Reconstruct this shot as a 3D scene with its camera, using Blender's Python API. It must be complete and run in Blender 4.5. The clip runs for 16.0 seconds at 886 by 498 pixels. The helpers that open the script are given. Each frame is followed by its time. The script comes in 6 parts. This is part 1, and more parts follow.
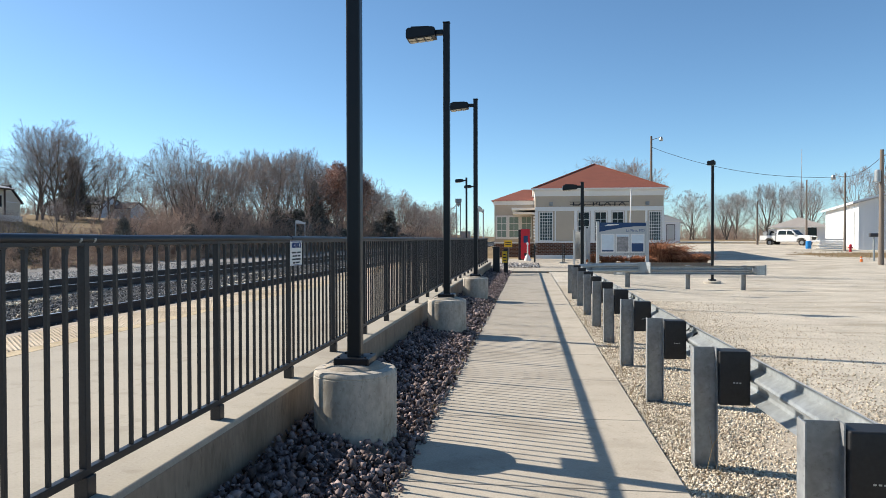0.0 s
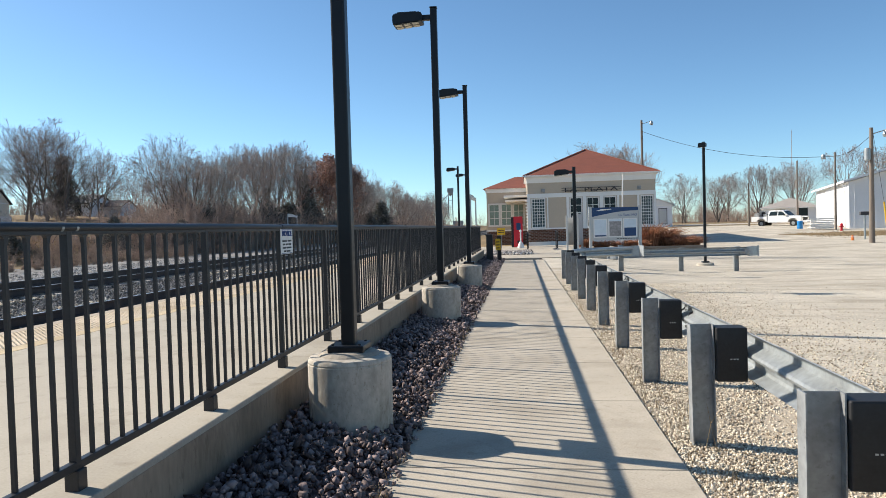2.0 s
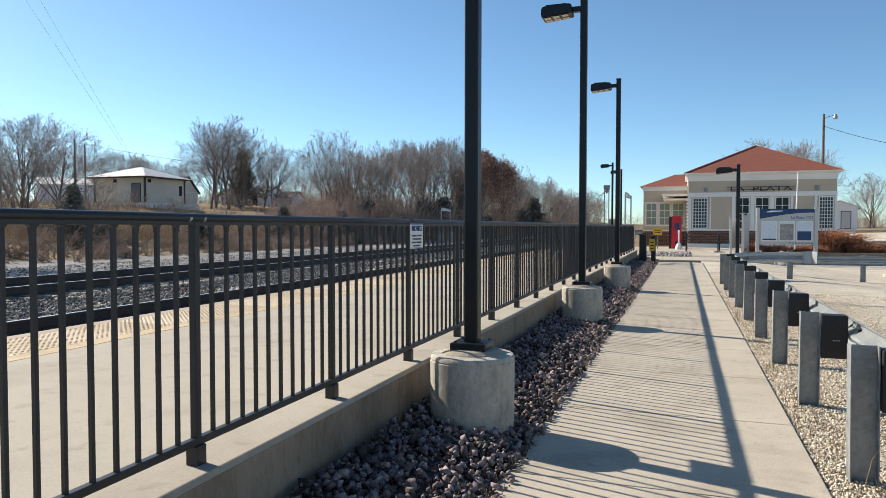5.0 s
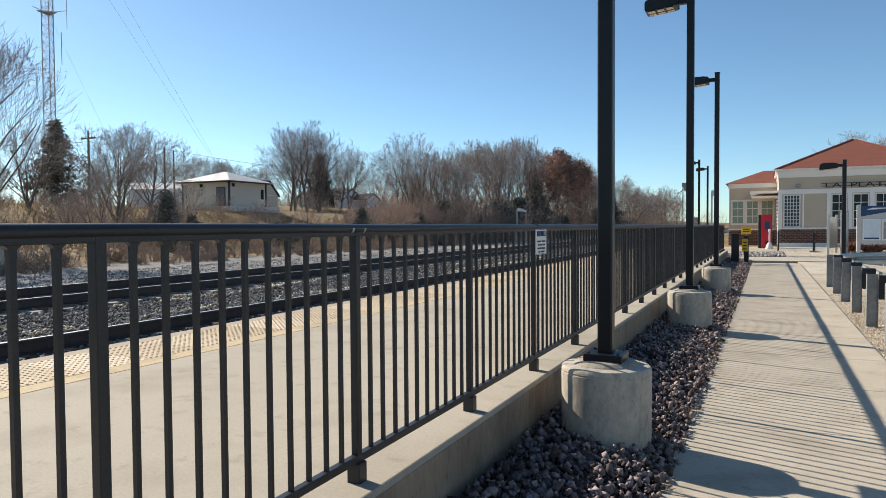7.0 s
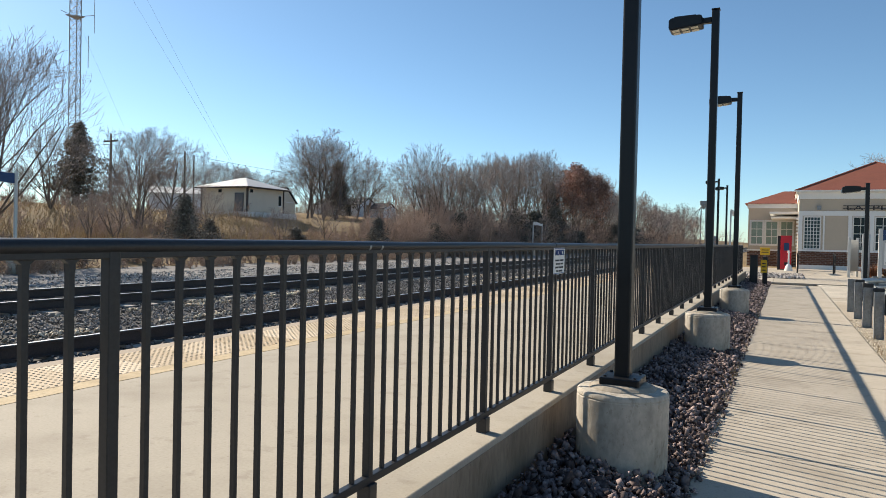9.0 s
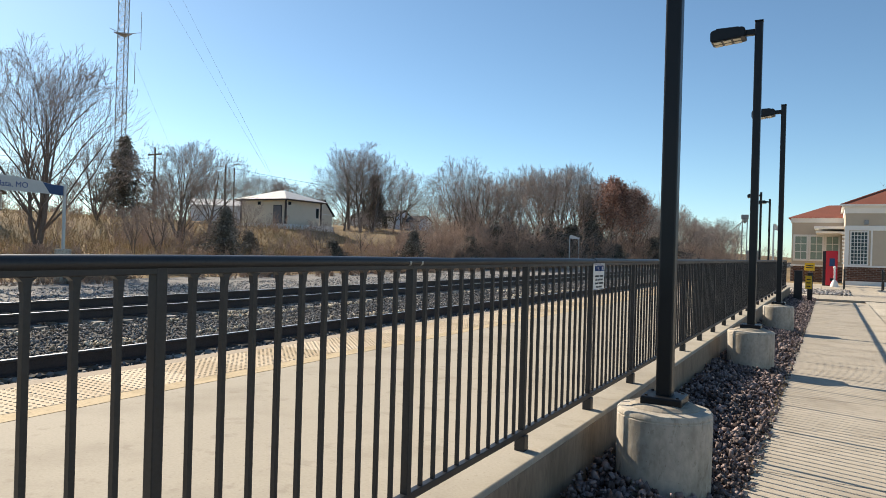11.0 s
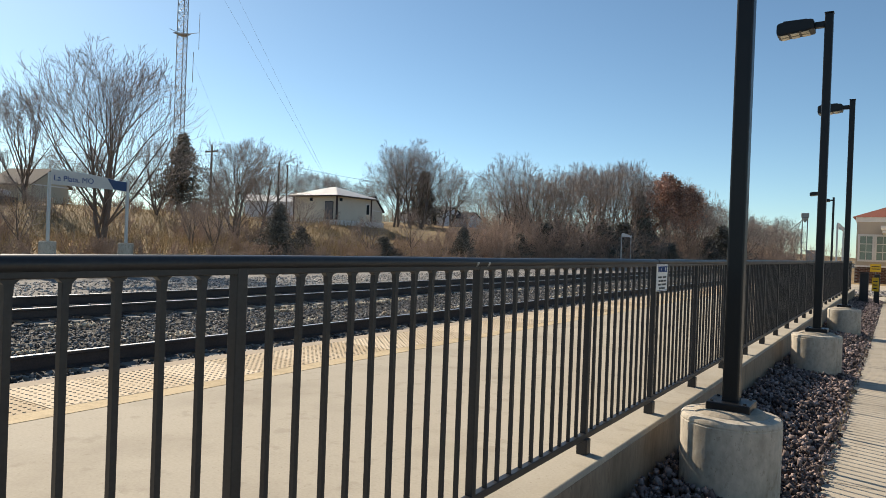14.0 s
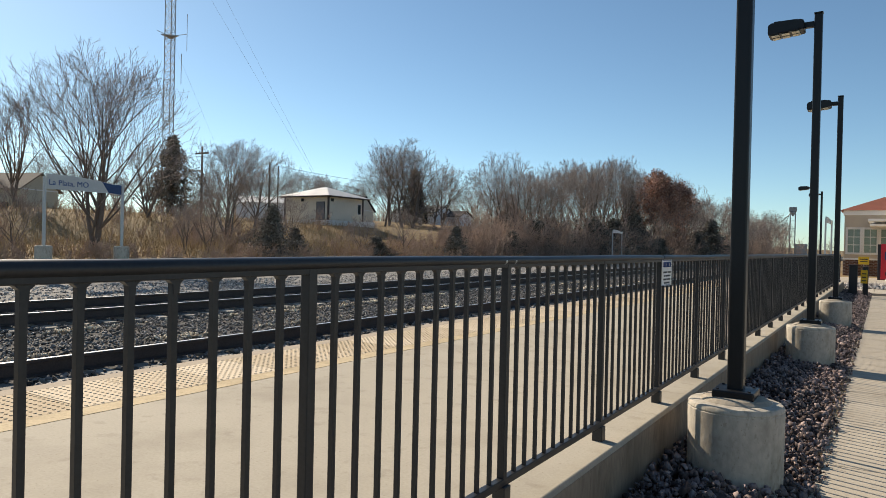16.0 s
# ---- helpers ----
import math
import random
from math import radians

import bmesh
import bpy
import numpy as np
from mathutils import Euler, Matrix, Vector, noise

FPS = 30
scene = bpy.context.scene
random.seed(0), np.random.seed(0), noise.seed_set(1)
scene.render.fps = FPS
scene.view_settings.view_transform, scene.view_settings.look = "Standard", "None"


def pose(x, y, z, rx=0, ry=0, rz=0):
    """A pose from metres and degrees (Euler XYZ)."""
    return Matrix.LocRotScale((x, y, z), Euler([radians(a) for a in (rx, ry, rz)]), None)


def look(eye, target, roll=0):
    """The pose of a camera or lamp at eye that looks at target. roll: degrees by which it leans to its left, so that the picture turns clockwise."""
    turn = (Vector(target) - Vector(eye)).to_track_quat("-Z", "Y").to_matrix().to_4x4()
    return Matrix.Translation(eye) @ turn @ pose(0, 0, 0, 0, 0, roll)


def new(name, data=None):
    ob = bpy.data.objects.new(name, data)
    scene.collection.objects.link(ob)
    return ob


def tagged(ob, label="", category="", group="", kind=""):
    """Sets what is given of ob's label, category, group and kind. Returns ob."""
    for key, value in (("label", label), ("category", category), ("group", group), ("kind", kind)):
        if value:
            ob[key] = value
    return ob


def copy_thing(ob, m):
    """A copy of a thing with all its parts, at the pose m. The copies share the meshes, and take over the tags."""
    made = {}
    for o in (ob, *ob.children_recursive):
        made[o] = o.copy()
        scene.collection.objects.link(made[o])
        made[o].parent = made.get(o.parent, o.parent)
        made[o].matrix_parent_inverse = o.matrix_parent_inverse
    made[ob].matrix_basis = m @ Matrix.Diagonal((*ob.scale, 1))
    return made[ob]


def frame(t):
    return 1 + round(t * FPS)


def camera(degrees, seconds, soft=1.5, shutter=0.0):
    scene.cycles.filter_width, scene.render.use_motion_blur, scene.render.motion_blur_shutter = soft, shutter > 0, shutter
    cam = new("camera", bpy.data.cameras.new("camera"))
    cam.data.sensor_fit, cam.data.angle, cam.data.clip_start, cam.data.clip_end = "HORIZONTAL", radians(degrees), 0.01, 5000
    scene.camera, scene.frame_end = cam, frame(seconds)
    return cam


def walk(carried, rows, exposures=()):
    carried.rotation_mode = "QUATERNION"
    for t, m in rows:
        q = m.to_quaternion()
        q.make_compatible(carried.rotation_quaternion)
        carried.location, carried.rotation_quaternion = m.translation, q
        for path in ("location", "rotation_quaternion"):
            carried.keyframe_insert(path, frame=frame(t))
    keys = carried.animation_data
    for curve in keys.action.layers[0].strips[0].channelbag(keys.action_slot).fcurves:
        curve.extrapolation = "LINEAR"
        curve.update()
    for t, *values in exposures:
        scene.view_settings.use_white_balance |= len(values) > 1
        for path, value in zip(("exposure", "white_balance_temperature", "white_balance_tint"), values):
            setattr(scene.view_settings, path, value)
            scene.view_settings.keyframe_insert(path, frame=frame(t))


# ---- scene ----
cam = camera(65.3, 16.0, 0.72)

PATH = [
    (0, (0.41, 0.116, 1.552), (0.165, 2.101, 1.522), -0.1),
    (0.5, (0.373, 0.209, 1.532), (0.124, 2.193, 1.511), -0.0),
    (1, (0.349, 0.22, 1.515), (0.069, 2.2, 1.483), -1.0),
    (1.5, (0.334, 0.216, 1.505), (0.122, 2.203, 1.441), -0.4),
    (2, (0.409, 0.173, 1.505), (0.183, 2.159, 1.446), -1.6),
    (2.5, (0.631, 0.164, 1.488), (0.282, 2.133, 1.444), -0.3),
    (3, (0.752, 0.098, 1.501), (0.325, 2.047, 1.363), -1.5),
    (3.5, (0.718, 0.108, 1.508), (0.14, 2.02, 1.402), -1.3),
    (3.7, (0.671, 0.104, 1.476), (0.044, 2.002, 1.394), -1.3),
    (6, (0.437, 0.465, 1.544), (-0.223, 2.352, 1.497), 0.6),
    (6.5, (0.24, 0.442, 1.54), (-0.519, 2.292, 1.542), -1.1),
    (7, (0.13, 0.315, 1.559), (-0.715, 2.126, 1.495), -0.4),
    (7.5, (0.075, 0.36, 1.57), (-0.978, 2.058, 1.497), -0.5),
    (8, (0.08, 0.365, 1.581), (-0.9, 2.107, 1.518), 0.9),
    (8.2, (0.096, 0.373, 1.595), (-0.763, 2.179, 1.564), 2.0),
    (10.3, (0.079, 0.319, 1.592), (-0.873, 2.078, 1.554), 0.1),
    (10.5, (0.043, 0.355, 1.588), (-0.924, 2.105, 1.559), 0.9),
    (11, (0.07, 0.359, 1.609), (-0.906, 2.104, 1.611), 1.6),
    (11.5, (0.2, 0.365, 1.595), (-0.9, 2.035, 1.595), -0.0),
    (12, (0.132, 0.357, 1.592), (-1.104, 1.928, 1.652), 2.4),
    (12.5, (0.019, 0.26, 1.652), (-1.212, 1.835, 1.686), -0.0),
    (13, (0.014, 0.254, 1.626), (-1.138, 1.889, 1.628), -2.2),
    (13.5, (-0.003, 0.299, 1.62), (-1.104, 1.969, 1.648), 1.3),
    (14, (-0.01, 0.339, 1.622), (-1.106, 2.012, 1.61), 2.1),
    (14.5, (-0.007, 0.32, 1.624), (-1.117, 1.984, 1.639), 1.8),
    (15, (0.001, 0.314, 1.625), (-1.109, 1.978, 1.639), 0.7),
    (15.5, (-0.048, 0.293, 1.619), (-1.269, 1.877, 1.628), 2.6),
    (16, (-0.05, 0.074, 1.622), (-1.123, 1.762, 1.607), 1.3),
]
walk(cam, [(t, look(eye, target, roll)) for t, eye, target, roll in PATH], [(0.0, 0.77, 6150, 10), (3.5, 0.80, 6250, 10), (6.0, 0.73, 6400, 10), (7.5, 0.68, 6480, 10), (8.0, 0.69, 6500, 10), (11.0, 0.77, 6750, 10), (12.0, 0.56, 6850, 10), (12.5, 0.52, 6900, 10), (14.5, 0.63, 6900, 10), (16.0, 0.56, 6900, 10)])

# ---- world and sun ----
SUN_AZ, SUN_EL = radians(-73.8), radians(31.6)
world = bpy.data.worlds.new("winter_sky")
scene.world = world
world.use_nodes = True
wn = world.node_tree.nodes
sky = wn.new("ShaderNodeTexSky")
sky.sky_type, sky.sun_disc = "NISHITA", False
sky.sun_elevation, sky.sun_rotation = SUN_EL, SUN_AZ
sky.altitude, sky.air_density, sky.dust_density, sky.ozone_density = 250, 0.75, 0.27, 1.1
wn["Background"].inputs["Strength"].default_value = 0.089
tone = wn.new("ShaderNodeMix")
tone.data_type, tone.blend_type = "RGBA", "MULTIPLY"
tone.inputs["Factor"].default_value, tone.inputs["B"].default_value = 1.0, (0.777, 0.965, 1.008, 1)
world.node_tree.links.new(sky.outputs[0], tone.inputs["A"])
world.node_tree.links.new(tone.outputs["Result"], wn["Background"].inputs["Color"])
sun = new("sun", bpy.data.lights.new("sun", "SUN"))
sun.data.energy, sun.data.angle, sun.data.color = 4.7, radians(0.5), (1.0, 0.90, 0.76)
sun_dir = Vector((math.sin(SUN_AZ) * math.cos(SUN_EL), math.cos(SUN_AZ) * math.cos(SUN_EL), math.sin(SUN_EL)))
sun.matrix_world = look(sun_dir * 50, (0, 0, 0))


# ---- materials ----
def material(name, colour, rough=0.8, metal=0.0, spread=0.25, fine=60.0, coarse=3.0, bump=0.15, dist=0.004, tint=None,
             rand="", stretch=(1, 1, 1), spec=0.4, stain=0.0, stain_size=1.0, speck=0.0, stain_stretch=None):
    """Colour with fine grain and coarse stains, roughness variation and a fine relief."""
    m = bpy.data.materials.new(name)
    m.use_nodes = True
    nt = m.node_tree
    n, link = nt.nodes, nt.links.new
    b = n["Principled BSDF"]
    co = n.new("ShaderNodeTexCoord")
    mp = n.new("ShaderNodeMapping")
    mp.inputs["Scale"].default_value = stretch
    link(co.outputs["Object"], mp.inputs[0])
    n1, n2 = n.new("ShaderNodeTexNoise"), n.new("ShaderNodeTexNoise")
    n1.inputs["Scale"].default_value, n1.inputs["Detail"].default_value = fine, 4
    n2.inputs["Scale"].default_value, n2.inputs["Detail"].default_value = coarse, 5
    n2.inputs["Roughness"].default_value = 0.65
    link(mp.outputs[0], n1.inputs["Vector"])
    link(mp.outputs[0], n2.inputs["Vector"])
    add = n.new("ShaderNodeMath")
    add.operation = "ADD"
    link(n1.outputs["Fac"], add.inputs[0])
    link(n2.outputs["Fac"], add.inputs[1])
    last = add.outputs[0]
    if rand:
        src = n.new("ShaderNodeObjectInfo").outputs["Random"] if rand == "object" else n.new("ShaderNodeNewGeometry").outputs["Random Per Island"]
        half = n.new("ShaderNodeMath")
        half.operation, half.inputs[1].default_value, half.inputs[2].default_value = "MULTIPLY_ADD", 0.9, -0.45
        link(src, half.inputs[0])
        plus = n.new("ShaderNodeMath")
        plus.operation = "ADD"
        link(last, plus.inputs[0])
        link(half.outputs[0], plus.inputs[1])
        last = plus.outputs[0]
    ramp = n.new("ShaderNodeMapRange")
    ramp.inputs["From Min"].default_value, ramp.inputs["From Max"].default_value = 0.6, 1.4
    link(last, ramp.inputs["Value"])
    mix = n.new("ShaderNodeMix")
    mix.data_type = "RGBA"
    c = Vector(colour)
    lo = c * (1 - spread)
    hi = Vector(tint) if tint else c * (1 + spread)
    mix.inputs["A"].default_value = (*lo, 1)
    mix.inputs["B"].default_value = (*hi, 1)
    link(ramp.outputs[0], mix.inputs["Factor"])
    out = mix.outputs["Result"]
    mp2 = n.new("ShaderNodeMapping")
    mp2.inputs["Scale"].default_value = stain_stretch or stretch
    link(co.outputs["Object"], mp2.inputs[0])
    for amount, size, lo_, hi_ in ((stain, 1.3 / stain_size, 0.50, 0.68), (stain * 0.8, 7.0 / stain_size, 0.58, 0.66), (speck, 55.0, 0.64, 0.68)):
        if not amount:
            continue
        ns = n.new("ShaderNodeTexNoise")
        ns.inputs["Scale"].default_value, ns.inputs["Detail"].default_value, ns.inputs["Roughness"].default_value = size, 6, 0.6
        shift = n.new("ShaderNodeVectorMath")
        shift.inputs[1].default_value = (7.3 * size, 3.1, 1.7)
        link(mp2.outputs[0], shift.inputs[0])
        link(shift.outputs[0], ns.inputs["Vector"])
        edge = n.new("ShaderNodeMapRange")
        edge.inputs["From Min"].default_value, edge.inputs["From Max"].default_value, edge.inputs["To Max"].default_value = lo_, hi_, amount
        link(ns.outputs["Fac"], edge.inputs["Value"])
        dirt = n.new("ShaderNodeMix")
        dirt.data_type = "RGBA"
        dirt.inputs["B"].default_value = (c[0] * 0.42, c[1] * 0.38, c[2] * 0.34, 1)
        link(edge.outputs[0], dirt.inputs["Factor"])
        link(out, dirt.inputs["A"])
        out = dirt.outputs["Result"]
    link(out, b.inputs["Base Color"])
    rr = n.new("ShaderNodeMapRange")
    rr.inputs["To Min"].default_value, rr.inputs["To Max"].default_value = max(0.03, rough - 0.12), min(1, rough + 0.1)
    link(n2.outputs["Fac"], rr.inputs["Value"])
    link(rr.outputs[0], b.inputs["Roughness"])
    b.inputs["Metallic"].default_value = metal
    b.inputs["Specular IOR Level"].default_value = spec
    if bump:
        bp = n.new("ShaderNodeBump")
        bp.inputs["Strength"].default_value, bp.inputs["Distance"].default_value = bump, dist
        link(add.outputs[0], bp.inputs["Height"])
        link(bp.outputs[0], b.inputs["Normal"])
    return m


def flat_glass(name, colour, rough=0.05):
    m = material(name, colour, rough, 0, 0.15, 8, 1, 0.02)
    m.node_tree.nodes["Principled BSDF"].inputs["Specular IOR Level"].default_value = 0.2
    return m


CONCRETE = material("walk_concrete", (0.465, 0.408, 0.325), 0.9, 0, 0.20, 70, 0.9, 0.25, 0.003, spec=0.12, stain=0.3, stain_size=0.7, speck=0.5)
PLATFORM = material("platform_concrete", (0.43, 0.382, 0.305), 0.85, 0, 0.13, 60, 0.6, 0.14, 0.002, spec=0.12, stain=0.28, stain_size=1.2, speck=0.35)
CURB = material("curb_concrete", (0.42, 0.375, 0.30), 0.9, 0, 0.16, 45, 1.6, 0.25, 0.004, spec=0.12, stain=0.3, stain_size=0.6, speck=0.4)
# browner than CURB: stains, plus this side's shade put into the base colour
CURB_FACE = material("stained_shade_toned_curb_face", (0.30, 0.232, 0.168), 0.92, 0, 0.25, 30, 1.2, 0.3, 0.005, stretch=(1, 1, 0.35), spec=0.12, stain=0.45, stain_size=0.5, speck=0.5)
PEDESTAL = material("pedestal_concrete", (0.475, 0.425, 0.35), 0.92, 0, 0.26, 26, 3.5, 0.4, 0.008, spec=0.12, stain=0.55, stain_size=0.4, speck=0.6, stretch=(1, 1, 0.6))
BLACK_PAINT = material("black_gloss_paint", (0.009, 0.010, 0.012), 0.36, 0, 0.3, 120, 5, 0.05, 0.001, spec=0.32)
FENCE_PAINT = material("fence_black_paint", (0.022, 0.022, 0.024), 0.42, 0, 0.35, 90, 4, 0.06, 0.001, spec=0.38)
GALV = material("galvanised_steel", (0.37, 0.39, 0.39), 0.5, 0.55, 0.24, 25, 3, 0.06, 0.001, stain=0.22, stain_size=0.4, speck=0.25)
GALV_DARK = material("weathered_galvanised_post", (0.30, 0.31, 0.31), 0.6, 0.4, 0.28, 22, 4, 0.08, 0.001, stain=0.45, stain_size=0.35, speck=0.4)
BLOCK = material("black_plastic_block", (0.018, 0.018, 0.019), 0.6, 0, 0.35, 60, 6, 0.1, 0.002)
ROCK = material("dark_broken_rock", (0.135, 0.10, 0.093), 0.85, 0, 0.55, 30, 2, 0.4, 0.008, tint=(0.36, 0.28, 0.26), rand="island", spec=0.2)
GRAVEL = material("pale_gravel", (0.45, 0.37, 0.27), 0.95, 0, 0.35, 55, 0.5, 0.6, 0.012, tint=(0.58, 0.50, 0.39), spec=0.12)
LOT = material("gravel_lot", (0.55, 0.475, 0.365), 0.95, 0, 0.42, 34, 0.5, 1.0, 0.025, tint=(0.77, 0.69, 0.56), spec=0.12, stain=0.42, stain_size=0.9, stain_stretch=(0.2, 1, 1))
PEBBLE = material("pale_pebble", (0.48, 0.375, 0.255), 0.9, 0, 0.5, 60, 4, 0.3, 0.004, tint=(0.82, 0.72, 0.56), rand="island")
BALLAST = material("ballast_bed", (0.065, 0.062, 0.06), 0.95, 0, 0.5, 22, 0.4, 0.8, 0.03, tint=(0.12, 0.115, 0.11), spec=0.12)
SHOULDER = material("pale_ballast_shoulder", (0.20, 0.19, 0.175), 0.95, 0, 0.4, 18, 0.4, 0.8, 0.03, tint=(0.36, 0.34, 0.32), spec=0.12)
BALLAST_STONE = material("ballast_stone", (0.085, 0.08, 0.076), 0.85, 0, 0.5, 30, 3, 0.4, 0.008, tint=(0.27, 0.26, 0.25), rand="island")
TIE = material("weathered_tie", (0.30, 0.27, 0.23), 0.9, 0, 0.35, 30, 2, 0.4, 0.006, rand="object", stretch=(1, 6, 6))
RAIL_RUST = material("rusty_rail_steel", (0.075, 0.058, 0.050), 0.7, 0.3, 0.35, 50, 3, 0.2, 0.002)
RAIL_SHINE = material("polished_rail_head", (0.50, 0.50, 0.50), 0.42, 0.9, 0.1, 20, 3, 0.03, 0.001)
TACTILE = material("yellow_tactile", (0.58, 0.45, 0.295), 0.85, 0, 0.16, 40, 1.5, 0.15, 0.002, tint=(0.69, 0.57, 0.415), rand="object", spec=0.12)
YELLOW_LINE = material("faded_yellow_paint", (0.55, 0.435, 0.275), 0.85, 0, 0.2, 50, 2, 0.1, 0.001, spec=0.12, stain=0.35, stain_size=0.5)
EDGE = material("pink_edge_concrete", (0.42, 0.345, 0.265), 0.9, 0, 0.15, 50, 2, 0.2, 0.003, spec=0.12)
GRASS_GROUND = material("dry_winter_ground", (0.21, 0.145, 0.075), 1.0, 0, 0.4, 3, 0.08, 0.6, 0.08, tint=(0.34, 0.25, 0.14), spec=0.12)
DRY_GRASS = material("dry_grass", (0.33, 0.22, 0.11), 1.0, 0, 0.4, 3, 0.3, 0, tint=(0.48, 0.35, 0.19), rand="island")
RED_GRASS = material("russet_ornamental_grass", (0.32, 0.12, 0.06), 1.0, 0, 0.4, 3, 0.5, 0, tint=(0.50, 0.24, 0.13), rand="island")
BARK = material("grey_brown_bark", (0.15, 0.12, 0.10), 0.95, 0, 0.35, 25, 2, 0.4, 0.01)
TWIG = material("winter_twigs", (0.29, 0.24, 0.215), 0.95, 0, 0.35, 3, 0.2, 0)
BRUSH = material("brush_twigs", (0.36, 0.265, 0.21), 0.95, 0, 0.5, 1.5, 0.15, 0)
BRUSH_DARK = material("dark_brush_twigs", (0.34, 0.245, 0.185), 0.95, 0, 0.5, 1.5, 0.15, 0)
OAK_LEAF = material("russet_leaves", (0.36, 0.19, 0.135), 0.95, 0, 0.45, 2, 0.3, 0, tint=(0.56, 0.34, 0.25), rand="island")
NEEDLE = material("dark_cedar_needles", (0.175, 0.155, 0.125), 0.95, 0, 0.4, 2, 0.3, 0, tint=(0.30, 0.26, 0.21), rand="island")
ROOF_RED = material("red_shingle_roof", (0.235, 0.075, 0.047), 0.9, 0, 0.2, 14, 1, 0.4, 0.02, stretch=(1, 1, 6))
WHITE_PAINT = material("white_paint", (0.78, 0.76, 0.72), 0.6, 0, 0.05, 20, 1, 0.05, 0.002)
BEIGE = material("beige_stucco", (0.50, 0.42, 0.325), 0.9, 0, 0.08, 40, 1, 0.15, 0.003)
CREAM = material("cream_siding", (0.56, 0.50, 0.38), 0.85, 0, 0.08, 12, 0.6, 0.1, 0.004)
BRICK = material("brown_brick", (0.13, 0.065, 0.045), 0.9, 0, 0.35, 30, 3, 0.3, 0.004, rand="object")
MORTAR = material("grey_mortar", (0.28, 0.25, 0.22), 0.95, 0, 0.15, 50, 3, 0.2, 0.002)
GLASS_DARK = flat_glass("dark_window_glass", (0.02, 0.03, 0.033), 0.2)
GLASS_BLOCK = flat_glass("glass_block", (0.06, 0.09, 0.095), 0.25)
BLIND_GLASS = flat_glass("pale_green_window_glass", (0.25, 0.33, 0.29), 0.15)
RED_PLASTIC = material("red_enamel", (0.55, 0.015, 0.03), 0.35, 0, 0.12, 20, 1, 0.03, 0.001)
BLUE_PANEL = material("blue_enamel", (0.015, 0.05, 0.14), 0.4, 0, 0.15, 20, 1, 0.03, 0.001)
GREY_PANEL = material("light_grey_enamel", (0.50, 0.50, 0.48), 0.5, 0, 0.08, 20, 1, 0.03, 0.001)
PAPER = material("pale_poster_paper", (0.62, 0.68, 0.72), 0.6, 0, 0.1, 6, 2, 0)
PHOTO = material("brown_photo_print", (0.30, 0.28, 0.27), 0.6, 0, 0.4, 8, 4, 0)
YELLOW = material("yellow_enamel", (0.70, 0.42, 0.02), 0.5, 0, 0.1, 20, 2, 0.03, 0.001)
INK = material("black_ink", (0.02, 0.02, 0.025), 0.6, 0, 0.2, 20, 2, 0)
BLUE_INK = material("blue_ink", (0.03, 0.07, 0.22), 0.6, 0, 0.2, 20, 2, 0)
WOOD_POLE = material("weathered_wood_pole", (0.19, 0.155, 0.125), 0.95, 0, 0.3, 20, 2, 0.3, 0.006, stretch=(4, 4, 0.5))
METAL_ROOF = material("pale_metal_roof", (0.60, 0.58, 0.55), 0.55, 0.2, 0.12, 8, 0.6, 0.1, 0.003)
SHED_WHITE = material("white_ribbed_steel", (0.72, 0.72, 0.72), 0.5, 0, 0.06, 10, 0.5, 0.05, 0.002)
DARK_ROOF = material("dark_asphalt_shingle", (0.055, 0.055, 0.06), 0.95, 0, 0.25, 15, 1, 0.3, 0.01)
TAN_WALL = material("tan_panel_wall", (0.68, 0.62, 0.50), 0.85, 0, 0.08, 15, 0.7, 0.1, 0.003)
STEEL_LATTICE = material("galvanised_lattice", (0.40, 0.40, 0.41), 0.6, 0.4, 0.15, 10, 1, 0)
RUBBER = material("black_rubber", (0.015, 0.015, 0.015), 0.8, 0, 0.3, 30, 3, 0.1, 0.002)
ROOF_TAN = material("weathered_tan_shingle", (0.36, 0.32, 0.28), 0.95, 0, 0.2, 12, 1, 0.3, 0.01)
CAR_WHITE = material("white_car_paint", (0.72, 0.72, 0.70), 0.3, 0, 0.05, 10, 1, 0.0)
BLUE_BARREL = material("blue_plastic_barrel", (0.02, 0.22, 0.55), 0.45, 0, 0.12, 12, 2, 0.05, 0.002)
ORANGE = material("orange_plastic", (0.70, 0.17, 0.03), 0.5, 0, 0.1, 12, 2, 0)
CHROME = material("brushed_metal", (0.6, 0.6, 0.6), 0.35, 0.9, 0.1, 40, 3, 0.03, 0.001)
WIRE = material("dark_cable", (0.03, 0.03, 0.033), 0.7, 0, 0.2, 20, 2, 0)
LENS = flat_glass("lamp_lens", (0.55, 0.52, 0.42), 0.25)
GROUT = material("tan_grout", (0.34, 0.29, 0.225), 0.95, 0, 0.2, 40, 6, 0.4, 0.006)


# ---- mesh helpers ----
def box(bm, x0, x1, y0, y1, z0, z1, bevel=0.0):
    r = bmesh.ops.create_cube(bm, size=1)
    bmesh.ops.scale(bm, vec=(x1 - x0, y1 - y0, z1 - z0), verts=r["verts"])
    bmesh.ops.translate(bm, vec=((x0 + x1) / 2, (y0 + y1) / 2, (z0 + z1) / 2), verts=r["verts"])
    if bevel:
        edges = list({e for v in r["verts"] for e in v.link_edges})
        bmesh.ops.bevel(bm, geom=edges, offset=bevel, segments=2, affect="EDGES", profile=0.5)
    return bm


